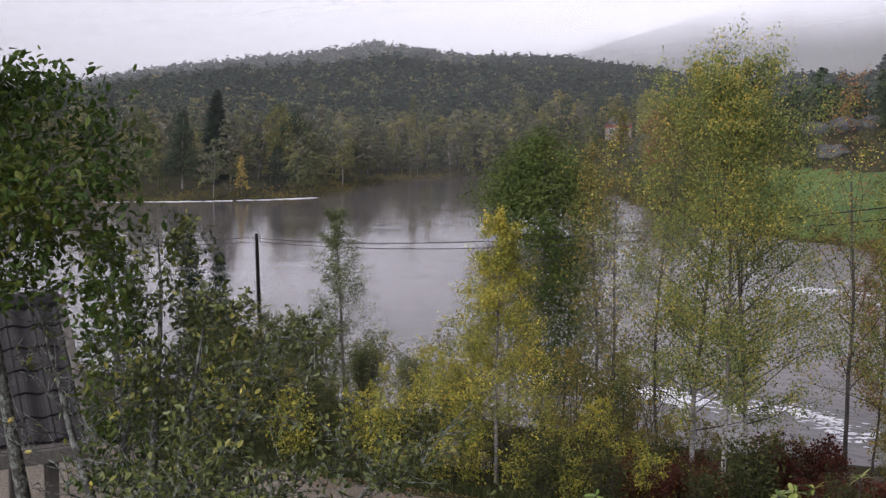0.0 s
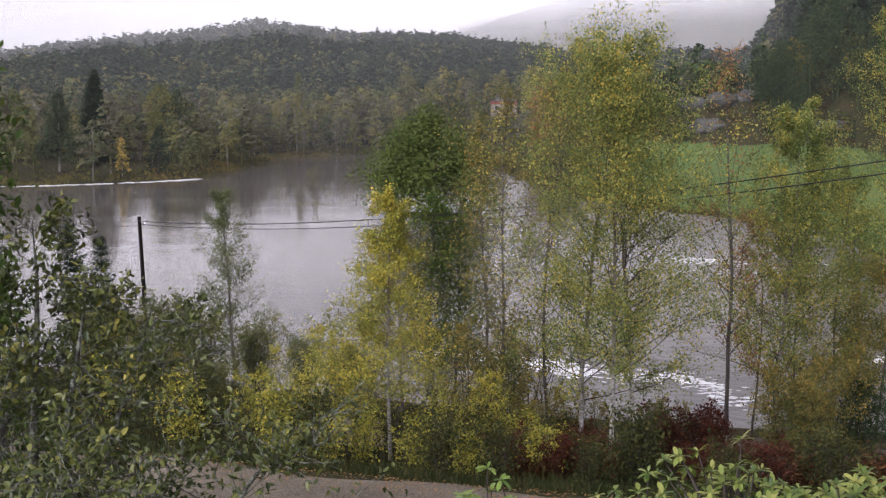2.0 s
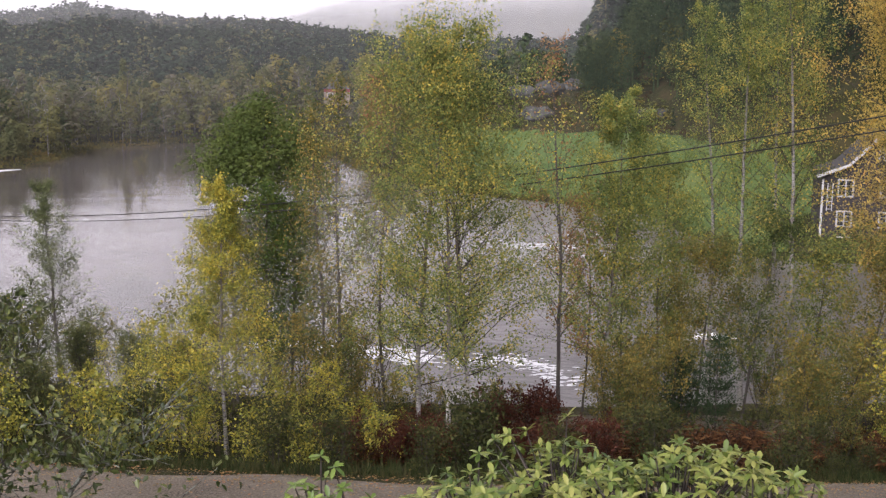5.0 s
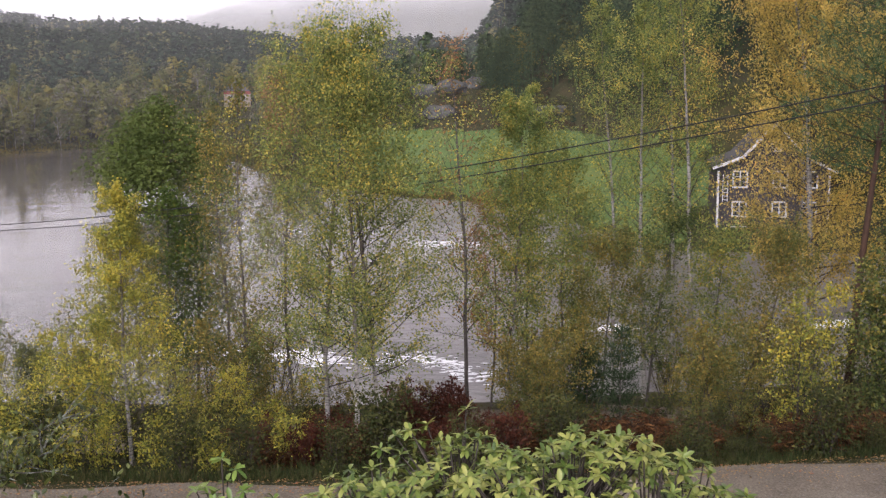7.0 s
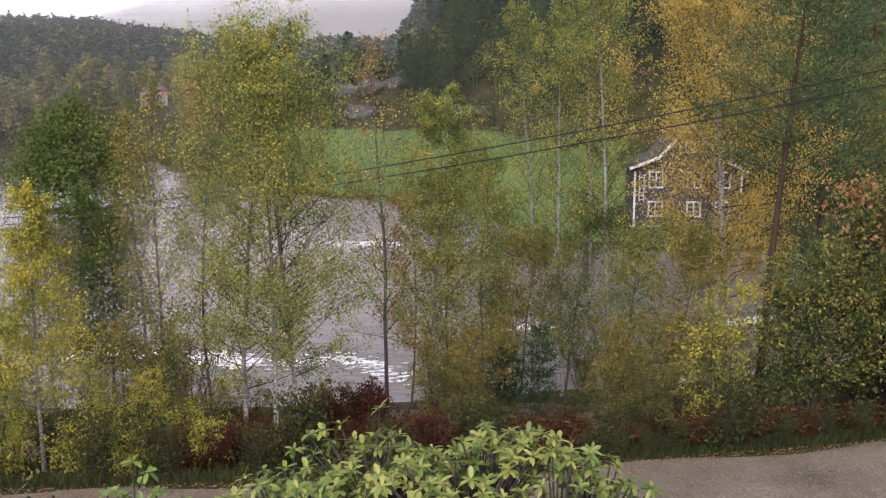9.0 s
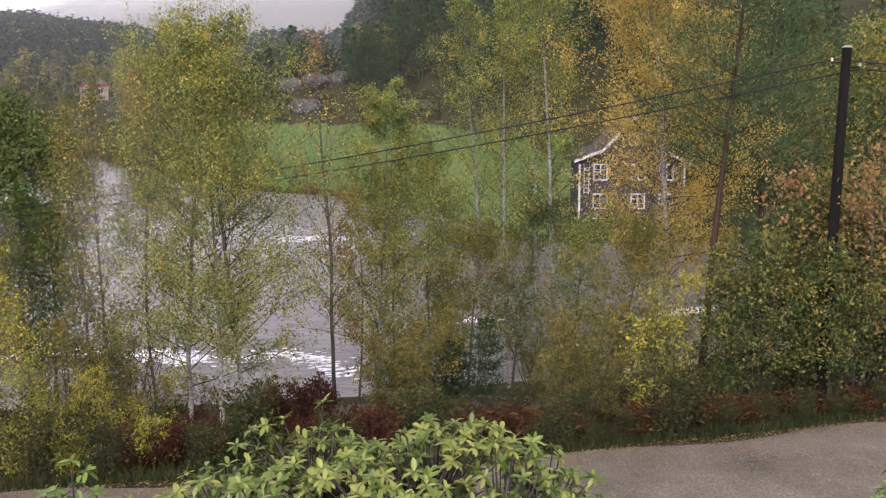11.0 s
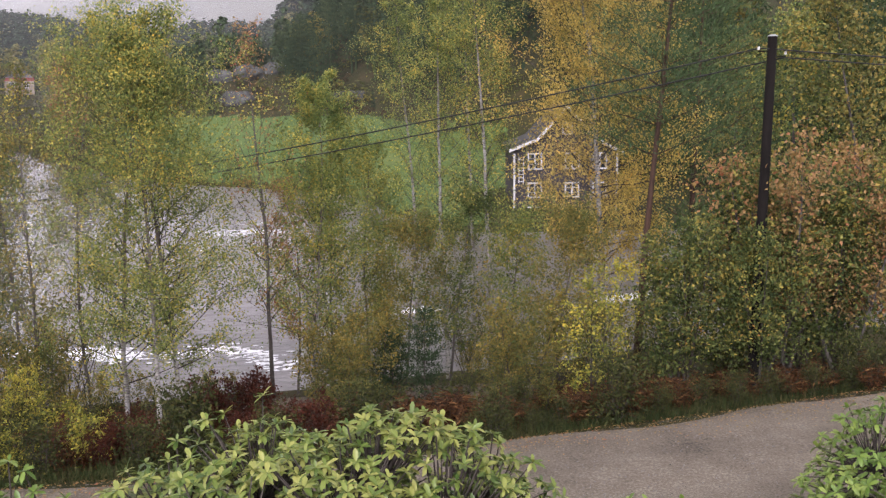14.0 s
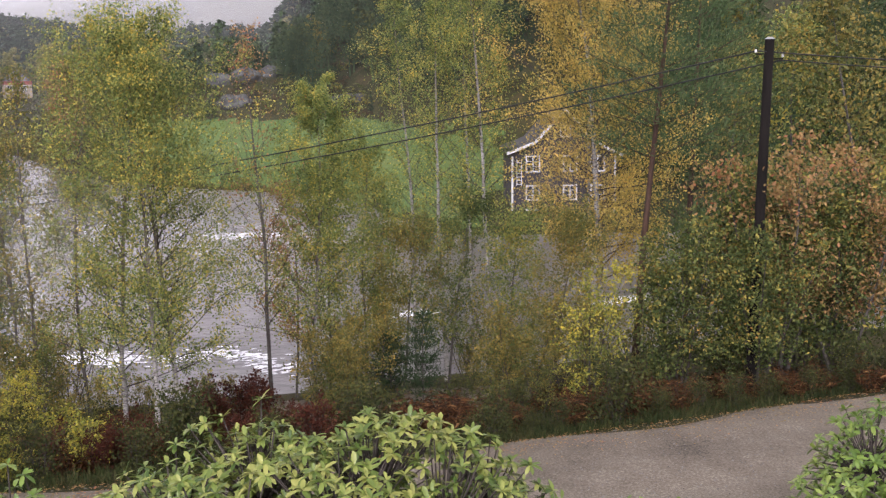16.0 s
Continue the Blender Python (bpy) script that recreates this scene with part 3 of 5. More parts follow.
# ---- foam on the rapids and along the far bank ----
def foam(seed, line, width, count, size, name="foam", label="white foam where the rapids break"):
    rng = np.random.default_rng(seed)
    line = np.array(line, float)
    s = Soup()
    t = rng.uniform(0, len(line) - 1, count)
    i = np.minimum(t.astype(int), len(line) - 2)
    c = line[i] + (line[i + 1] - line[i]) * (t - i)[:, None]
    c += rng.normal(size=(count, 2)) * np.array([0.9, 1.0]) * width
    for x, y in c:
        r = size * rng.uniform(0.3, 1.2)
        n = 9
        a = np.arange(n) * 2 * np.pi / n
        rad = r * rng.uniform(0.55, 1.25, n)
        px, py = x + rad * 1.8 * np.cos(a), y + rad * np.sin(a)
        z = river_z(np.append(px, x), np.append(py, y)) + 0.03
        z[-1] += 0.12 * r
        f = [[k, (k + 1) % n, n] for k in range(n)]
        s.add(np.stack([np.append(px, x), np.append(py, y), z], 1), f)
    return tagged(new(name, s.mesh(name, M_FOAM, True)), label, "foam", kind="stuff")


foam(1, [(-12.5, 52.6), (-9, 53.5), (-5.7, 52.2), (-2, 50.8), (0.8, 51.2), (2.2, 49.2), (3.2, 47)], 0.5, 520, 0.11)
foam(2, [(-6.6, 51.8), (-4.2, 51.0)], 0.5, 420, 0.14)
foam(8, [(-12.3, 52.4), (-9.6, 53.2)], 0.5, 240, 0.12)
foam(3, [(10.6, 57), (12, 57.6)], 0.35, 160, 0.13)
foam(4, [(22.5, 57), (24.5, 57.6)], 0.4, 200, 0.15)
foam(5, [(0.5, 90), (5.5, 90.5)], 1.0, 110, 0.22)
foam(6, [(-14, 108), (-6, 96), (2, 90), (8, 84)], 7.0, 900, 0.12)
foam(7, [(-97, 136), (-86, 144.5), (-77, 156), (-75, 161)], 0.35, 160, 0.45, label="thin white foam line along the flooded far bank")


# ---- conifers ----
def conifer(seed, height, radius, whorls, boughs, blades, blade, bare=0.06, girth=0.05, droop=0.25, pine=False, thin=0.16):
    """Trunk and needles of a conifer about its foot."""
    rng = np.random.default_rng(seed)
    trunk, wood, spots, aims = Soup(), Soup(), [], []
    line = bent(rng, (0, 0, -0.1), (0, 0, 1), height, 8, 0.02)
    trunk.tube(line, girth * np.linspace(1.1, 0.08, 8), 6)
    for w in range(whorls):
        t = bare + (0.98 - bare) * (w + rng.uniform(0, 0.7)) / whorls
        k = min(t * 7, 6.99)
        p = line[int(k)] + (line[int(k) + 1] - line[int(k)]) * (k - int(k))
        for b in range(boughs):
            a = 2 * np.pi * (b + rng.uniform(-0.3, 0.3)) / boughs + w * 1.1
            q = (t - bare) / (1 - bare)
            prof = (0.5 + 0.6 * math.sin(math.pi * min(1, q + 0.15))) if pine else (1.0 - q) ** 0.85 + 0.04
            L = radius * prof * rng.uniform(0.7, 1.12)
            rise = 0.35 if pine else 0.15 - droop * (1 - q) + 0.4 * q
            pts = bent(rng, p, (math.cos(a), math.sin(a), rise), L, 4, 0.1, 0.06)
            wood.tube(pts, girth * 0.22 * (1.1 - t) * np.linspace(1, 0.3, 4) + 0.003, 3)
            m = max(4, int(blades * prof))
            u = rng.uniform(0.25 if pine else 0.08, 1.03, m) * 3
            i = np.minimum(u.astype(int), 2)
            side = rng.normal(size=(m, 3)) * L * (0.16 if pine else 0.13)
            side[:, 2] *= 0.35
            spots.append(pts[i] + (pts[i + 1] - pts[i]) * (u - i)[:, None] + side)
            aims.append(np.tile((pts[-1] - pts[0]) / L, (m, 1)) + np.array([0, 0, 0.5 if pine else -0.05]))
    v, f = leaves(rng, np.concatenate(spots), blade, np.concatenate(aims), thin, 0.4)
    return trunk, wood, (v, f)


# ---- far woods, gathered ----
def template_crown(seed, n, wide, low, lumps, leaf, shape="oval", rag=0.3, stem=True):
    """A crown one unit high: leafy lumps about the axis, the leaf sprays lying on their skins."""
    rng = np.random.default_rng(seed)
    u = (np.arange(lumps) + rng.uniform(0.2, 0.8, lumps)) / lumps
    if shape == "cone":
        rad = wide * (1.03 - u) ** 0.8
    elif shape == "dome":
        rad = wide * np.clip(1 - u**2.4, 0, 1) ** 0.6
    else:
        rad = wide * np.sin(np.pi * np.clip(0.1 + u * 0.86, 0, 1)) ** 0.65
    a = np.arange(lumps) * 2.4 + rng.uniform(-0.5, 0.5, lumps)
    rl = wide * rng.uniform(0.3, 0.5, lumps) * (0.45 + 0.55 * rad / wide)
    q = np.clip(rad - rl * 0.8, 0, None) * rng.uniform(0.6, 1.15, lumps)
    c = np.stack([q * np.cos(a), q * np.sin(a), low + rl * 0.6 + u * (1 - low - 1.5 * rl)], 1)
    k = rng.choice(lumps, n, p=rl**2 / (rl**2).sum())
    d = rng.normal(size=(n, 3))
    d /= np.linalg.norm(d, axis=1)[:, None]
    d[:, 2] = np.where(d[:, 2] < -0.3, -d[:, 2], d[:, 2])
    p = c[k] + d * (rl[k] * (1 - rag * rng.uniform(-0.5, 1, n)))[:, None]
    nr = d + np.array([0, 0, 0.4]) + rng.normal(size=(n, 3)) * rag
    nr /= np.linalg.norm(nr, axis=1)[:, None]
    s = np.cross(nr, rng.normal(size=(n, 3)))
    s /= np.linalg.norm(s, axis=1)[:, None]
    t = np.cross(nr, s)
    L = (leaf * rng.uniform(0.6, 1.4, n))[:, None]
    v = np.stack([p - t * L * 0.5, p + s * L * 0.36 - nr * L * 0.1, p + t * L * 0.5, p - s * L * 0.36 - nr * L * 0.1], 1).reshape(-1, 3)
    f = np.arange(4 * n).reshape(-1, 4)
    if stem:
        tr = np.array([[-.012, 0, -.01], [.012, 0, -.01], [.004, 0, 0.9], [-.004, 0, 0.9], [0, -.012, -.01], [0, .012, -.01], [0, .004, .9], [0, -.004, .9]])
        v, f = np.concatenate([v, tr]), np.concatenate([f, np.array([[0, 1, 2, 3], [4, 5, 6, 7]]) + len(v)])
    return v, f


def template_stem(seed):
    rng = np.random.default_rng(seed)
    s = Soup()
    s.tube(bent(rng, (0, 0, -0.02), (0, 0, 1), 0.85, 5, 0.05), np.linspace(0.013, 0.003, 5), 3)
    for i in range(9):
        t = rng.uniform(0.25, 0.8)
        a = rng.uniform(0, 6.28)
        s.tube(bent(rng, (0, 0, t), (math.cos(a), math.sin(a), 1.3), 0.26, 3, 0.1), np.linspace(0.005, 0.0015, 3), 3)
    return np.concatenate(s.v), s.faces()


def woods(name, label, spots, heights, templates, mat, seed, fat=(0.85, 1.2)):
    rng = np.random.default_rng(seed)
    V, Fc, n = [], [], 0
    for (x, y, z), h in zip(spots, heights):
        v, f = templates[rng.integers(len(templates))]
        a, w = rng.uniform(0, 6.28), h * rng.uniform(*fat)
        c, s = math.cos(a), math.sin(a)
        lean = rng.normal(size=2) * 0.03
        p = np.stack([(v[:, 0] * c - v[:, 1] * s) * w + x + v[:, 2] * h * lean[0], (v[:, 0] * s + v[:, 1] * c) * w + y + v[:, 2] * h * lean[1], v[:, 2] * h + z], 1)
        V.append(p)
        Fc.append(f + n)
        n += len(v)
    return tagged(new(name, mesh_of(name, np.concatenate(V), np.concatenate(Fc), mat)), label, "woods", kind="stuff")


def scatter(seed, n, x0, x1, y0, y1, ok):
    rng = np.random.default_rng(seed)
    x, y = rng.uniform(x0, x1, n), rng.uniform(y0, y1, n)
    k = ok(x, y)
    x, y = x[k], y[k]
    return np.stack([x, y, ground_z(x, y)], 1)


T_CON = [template_crown(i, 150, 0.2, 0.06, 18, 0.068, "cone", 0.4) for i in range(5)]
T_PIN = [template_crown(20 + i, 170, 0.25, 0.3, 9, 0.075, "dome" if i % 2 else "oval", 0.35) for i in range(6)]
T_BRO = [template_crown(40 + i, 380, 0.27, 0.08 + 0.03 * (i % 3), 11, 0.06, ("oval", "dome", "cone")[i % 3], 0.22) for i in range(9)]
T_STEM = [template_stem(60 + i) for i in range(6)]


def az_of(x, y):
    return np.degrees(np.arctan2(x, y))


T_RIDGE_PINE = [template_crown(160 + i, 58, 0.27, 0.28, 7, 0.125, "dome" if i % 2 else "oval", 0.3) for i in range(6)]
T_RIDGE_SPRUCE = [template_crown(170 + i, 54, 0.2, 0.08, 12, 0.115, "cone", 0.35) for i in range(4)]
T_RIDGE_BIRCH = [template_crown(180 + i, 80, 0.3, 0.15, 8, 0.1, "oval", 0.35) for i in range(5)]
rngw = np.random.default_rng(77)
# ridge behind the river
ra, rd = np.radians(rngw.uniform(-45, 6, 6400)), np.sqrt(rngw.uniform(390**2, 835**2, 6400))
x, y = rd * np.sin(ra), rd * np.cos(ra)
sp = np.stack([x, y, ground_z(x, y) - 0.3], 1)[inland(x, y) > 55]
sr = np.hypot(sp[:, 0], sp[:, 1])
k = rngw.uniform(size=len(sp)) + 0.16 * wave(sp[:, 0], sp[:, 1], 45, 1.0)
low = np.interp(sr, [380, 560, 760], [1, 0.55, 0])
for name, lab, pick, h0, h1, tmpl, mat, sd in (("far_spruce_wood", "dark spruces covering the far ridge in mist", k < 0.24, 10, 16, T_RIDGE_SPRUCE, L_SPRUCE, 1),
                                               ("far_pine_wood", "dull green pines on the far ridge", (k >= 0.24) & (k < 0.9 - 0.3 * low), 10, 15, T_RIDGE_PINE, L_RIDGE, 2),
                                               ("far_olive_wood", "olive and yellow-green birches among the conifers of the far ridge", (k >= 0.9 - 0.3 * low) & (k < 0.98 - 0.04 * low), 9, 13, T_RIDGE_BIRCH, L_FAROLIVE, 3),
                                               ("far_yellow_wood", "pale yellow birches among the conifers of the far ridge", k >= 0.98 - 0.04 * low, 9, 13, T_RIDGE_BIRCH, L_AMBER, 21)):
    woods(name, lab, sp[pick], rngw.uniform(h0, h1, pick.sum()), tmpl, mat, sd, (1.0, 1.7))
# mixed broadleaved belt along the far shore
sp = scatter(12, 800, -260, -60, 115, 345, lambda x, y: (inland(x, y) > 0.8) & (inland(x, y) < 95) & (az_of(x, y) < -9) & (az_of(x, y) > -42))
hts = np.clip(rngw.uniform(4.5, 12.5, len(sp)) + 0.08 * inland(sp[:, 0], sp[:, 1]) * rngw.uniform(0.4, 1.2, len(sp)), 4, 17)
k = rngw.uniform(size=len(sp))
for name, lab, pick, mat, sd in (("shore_grey_wood", "thin grey-brown autumn birches along the far shore", k < 0.42, L_BROWNWOOD, 4), ("shore_olive_wood", "olive autumn birches along the far shore", (k >= 0.42) & (k < 0.72), L_FAROLIVE, 22),
                                 ("shore_green_wood", "dark green alders and young spruces along the far shore", (k >= 0.72) & (k < 0.9), L_FARGREEN, 23), ("shore_yellow_wood", "pale yellow birches along the far shore", k >= 0.9, L_AMBER, 24)):
    woods(name, lab, sp[pick], hts[pick], T_BRO, mat, sd, (0.9, 1.5))
woods("shore_birch_stems", "pale bare stems of the shore wood", sp[::2], hts[::2] * 1.05, T_STEM, M_BIRCH, 5)
sp = scatter(13, 460, -110, 40, 200, 350, lambda x, y: (inland(x, y) > 1.5) & (az_of(x, y) < 3) & ~((np.abs(az_of(x, y) + 8.9) < 1.3) & (np.hypot(x, y) < 330)))
hts = rngw.uniform(8, 16, len(sp)) * np.interp(np.hypot(sp[:, 0], sp[:, 1]), [220, 290], [0.6, 1.0])
k = rngw.uniform(size=len(sp))
T_BEND = [template_crown(80 + i, 420, 0.25, 0.1, 12, 0.06, ("oval", "dome")[i % 2], 0.22) for i in range(6)]
for name, lab, pick, mat, sd in (("bend_olive_wood", "tall olive birches at the river bend", k < 0.5, L_FAROLIVE, 6), ("bend_yellow_wood", "tall yellowing birches at the river bend", (k >= 0.5) & (k < 0.8), L_AMBER, 26), ("bend_grey_wood", "thinning grey birches at the river bend", k >= 0.8, L_BROWNWOOD, 27)):
    woods(name, lab, sp[pick], hts[pick], T_BEND, mat, sd, (0.9, 1.4))
woods("bend_birch_stems", "pale stems of the wood at the river bend", sp[::2], hts[::2] * 1.05, T_STEM, M_BIRCH, 28)
# right-hand hill


def template_from(grown, height):
    v, f = grown[2]
    w = np.concatenate(grown[0].v) / height
    return np.concatenate([v / height, w]), np.concatenate([f, grown[0].faces() + len(v)])


T_NEAR = [template_from(conifer(300 + i, 15, 2.6 + 0.4 * (i % 2), 15, 6, 10, 0.68, 0.12, 0.16, pine=i % 3 > 0, thin=0.24), 15) for i in range(6)]
sp = scatter(14, 4200, 5, 240, 90, 300, lambda x, y: (inland(x, y) > 16) & (az_of(x, y) > 4.2) & (az_of(x, y) < 48) & ((ground_z(x, y) > 1.5) | (az_of(x, y) > 21)))
k = rngw.uniform(size=len(sp))
rr = np.hypot(sp[:, 0], sp[:, 1])
near = rr < np.interp(az_of(sp[:, 0], sp[:, 1]), [5, 9, 15, 25, 45], [215, 200, 165, 145, 130])
short = np.interp(az_of(sp[:, 0], sp[:, 1]), [4, 5.5, 8.5], [0.5, 0.8, 1.0])
kk = near & (k < 0.62)
woods("hill_pine_wood", "dark pines and spruces at the foot of the steep hill", sp[kk], rngw.uniform(11, 19, kk.sum()) * short[kk], T_NEAR, L_HILL, 7)
kk = ~near & (k < 0.5) & (az_of(sp[:, 0], sp[:, 1]) < 22)
woods("hill_spruce_wood", "dark spruces on the steep hill", sp[kk], rngw.uniform(12, 19, kk.sum()) * short[kk], [template_crown(100 + i, 170, 0.2, 0.1, 20, 0.075, "cone", 0.45) for i in range(5)], L_SPRUCE, 8)
kk = (k > 0.85) & (rr < 210)
woods("hill_birch_wood", "yellowing birches on the steep hill", sp[kk], rngw.uniform(7, 13, kk.sum()), [template_crown(120 + i, 420, 0.26, 0.2, 16, 0.05, "oval", 0.5) for i in range(4)], L_MIXED, 9)
sp = scatter(16, 900, -22, 34, 150, 235, lambda x, y: (inland(x, y) > 10) & (ground_z(x, y) > 0.1) & (az_of(x, y) > -4) & (az_of(x, y) < 9.5))
k = rngw.uniform(size=len(sp))
for name, lab, pick, h0, h1, mat, sd in (("slope_heather", "rust-brown heather and scrub on the rocky slope", k < 0.55, 0.7, 1.6, L_HEATHER, 41), ("slope_scrub", "olive birch scrub on the rocky slope", (k >= 0.55) & (k < 0.85), 1.2, 3.2, L_MIXED, 42)):
    woods(name, lab, sp[pick], rngw.uniform(h0, h1, pick.sum()), [template_crown(190 + i, 90, 0.5, 0.0, 8, 0.13, "dome", 0.4, False) for i in range(4)], mat, sd, (1.0, 1.8))
kk = k > 0.93
woods("slope_spruces", "young dark spruces on the rocky slope", sp[kk], rngw.uniform(2.0, 4.5, kk.sum()), T_CON, L_SPRUCE, 43)
sp = scatter(17, 260, -10, 24, 205, 290, lambda x, y: (az_of(x, y) > -1.5) & (az_of(x, y) < 6.5))
woods("spruce_stand", "dark spruces and pines behind the rocks", sp, rngw.uniform(9, 15, len(sp)), T_CON + T_PIN, L_HILL, 44)
# cloud-wrapped mountain
ra, rd = np.radians(rngw.uniform(-20, 10, 900)), np.sqrt(rngw.uniform(960**2, 1250**2, 900))
x, y = rd * np.sin(ra), rd * np.cos(ra)
woods("mountain_wood", "conifers fading into low cloud", np.stack([x, y, ground_z(x, y) - 0.5], 1), rngw.uniform(12, 19, len(x)), T_RIDGE_SPRUCE, L_SPRUCE, 10, (1.0, 1.6))

# ---- low cloud and mist ----
def veil(name, label, r, z0, z1, mat, a0=-75, a1=75, tilt=0):
    az = np.radians(np.linspace(a0, a1, 49))
    zz = np.linspace(z0, z1, 3)
    A, Z = np.meshgrid(az, zz)
    v = np.stack([r * np.sin(A), r * np.cos(A), Z], -1).reshape(-1, 3)
    n = len(az)
    i, j = np.meshgrid(np.arange(2), np.arange(n - 1), indexing="ij")
    f = np.stack([i * n + j, i * n + j + 1, (i + 1) * n + j + 1, (i + 1) * n + j], -1).reshape(-1, 4)
    ob = new(name, mesh_of(name, v, f, mat, True))
    ob.matrix_world = pose(0, 0, 0, 0, -tilt, 0)
    return tagged(ob, label, "mist", kind="stuff")


# pale curved sheets, added to lay distance haze over the woods and hills behind
veil("valley_mist", "thin grey mist over the river", 152, -8, 120, veil_mat("thin_mist", 0.012, 0.02, 0.02, 0, 40, 60, 100, 10))
veil("valley_mist", "thin grey mist before the far woods", 228, -8, 130, veil_mat("shore_mist", 0.02, 0.03, 0.015, 0, 40, 60, 100, 20))
veil("valley_mist", "thin grey mist before the far ridge", 385, -8, 130, veil_mat("ridge_mist", 0.015, 0.03, 0.008, 10, 40, 60, 90, 20))
veil("valley_mist", "pale mist drifting over the wooded ridge", 640, -60, 240, veil_mat("drifting_mist", 0.02, 0.2, 0.006, 70, 125, 130, 220, 30), tilt=9)
veil("low_cloud", "low grey cloud hanging on the ridge", 850, -90, 360, veil_mat("cloud_base", 0.08, 0.5, 0.005, 74, 122, 130, 190, 34, (0.97, 0.97, 0.99)), tilt=8)
veil("low_cloud", "low grey cloud before the mountain", 940, -8, 330, veil_mat("cloud_deep", 0.3, 0.95, 0.0045, 86, 140, 148, 210, 44, (0.97, 0.97, 0.99)))

# ---- thicket and reeds at the far water's edge ----
rgx = np.random.default_rng(31)
tx0, ty0 = rgx.uniform(-200, 10, 70000), rgx.uniform(105, 345, 70000)
dd = inland(tx0, ty0)
keep = (dd > -0.8) & (dd < 9) & (rgx.uniform(size=70000) < 0.9 - dd / 10)
tx0, ty0, dd = tx0[keep], ty0[keep], dd[keep]
lump = 0.5 + 0.5 * wave(tx0, ty0, 3.1, 4)
hz = (0.25 + 2.4 * lump * rgx.uniform(0, 1, len(tx0))) * np.clip(0.35 + dd / 5, 0.35, 1.2)
many = 6
bx, by = tx0.repeat(many), ty0.repeat(many)
bz = np.maximum(ground_z(bx, by), WATER_Z) + hz.repeat(many) * rgx.uniform(0, 1, len(bx))
pp = np.stack([bx + rgx.normal(size=len(bx)) * 0.5, by + rgx.normal(size=len(bx)) * 0.5, bz], 1)
tagged(new("shore_thicket", mesh_of("shore_thicket", *leaves(rgx, pp, 0.5, None, 0.4, 0.5, up=1.2), L_REED)), "olive and straw-coloured thicket along the far waterline", "thicket", kind="stuff")

# ---- single trees on the far side ----
def far_tree(name, label, cat, spot, grown, mats, turn=0):
    return tree(name, label, cat, "", grown, (spot[0], spot[1], max(gz(*spot), WATER_Z) - 0.05), mats, 1, turn)


def leafy(seed, h, r, shape, n, leaf, low=0.08, lumps=26):
    """A distant tree: trunk and limbs as grown, with a lumpy crown of leaf sprays."""
    trunk, wood, _ = grow(seed, h * 0.95, 0.014 * h, 0.1, r * 0.8, 26, 4, 0, 0.1, 22, 0.05, profile="dome" if shape == "dome" else "oval", coarse=True)
    v, f = template_crown(seed, n, r / h, low, lumps, leaf / h, shape, 0.5, False)
    return trunk, wood, (v * h, f)


far_tree("alder_tree", "round dense green alder standing in the flood", "tree", place(-12.85, 121),
         leafy(201, 12.4, 8.4, "dome", 19000, 0.32, -0.12, 80), (M_BARK, M_TWIG, L_ROUND))
far_tree("spruce_tree", "tall dark spruce on the far bank", "tree", place(-30, 205), conifer(202, 17.5, 3.2, 26, 7, 60, 0.8, girth=0.2, thin=0.3), (M_BARK, M_TWIG, L_SPRUCE))
far_tree("birch_tree", "slender yellow-green birch on the far bank", "tree", place(-31.7, 186),
         leafy(203, 13.5, 4.2, "cone", 4200, 0.42), (M_BIRCH, M_TWIG, L_FARGREEN))
far_tree("birch_tree", "small golden birch at the water's edge", "tree", place(-28.7, 178),
         leafy(204, 6.5, 1.4, "cone", 500, 0.36), (M_BIRCH, M_TWIG, L_GOLD))
far_tree("spruce_tree", "bushy dark young spruce on the far bank", "tree", place(-26.9, 182), conifer(205, 8.5, 2.6, 16, 7, 24, 0.55, girth=0.12), (M_BARK, M_TWIG, L_SPRUCE))

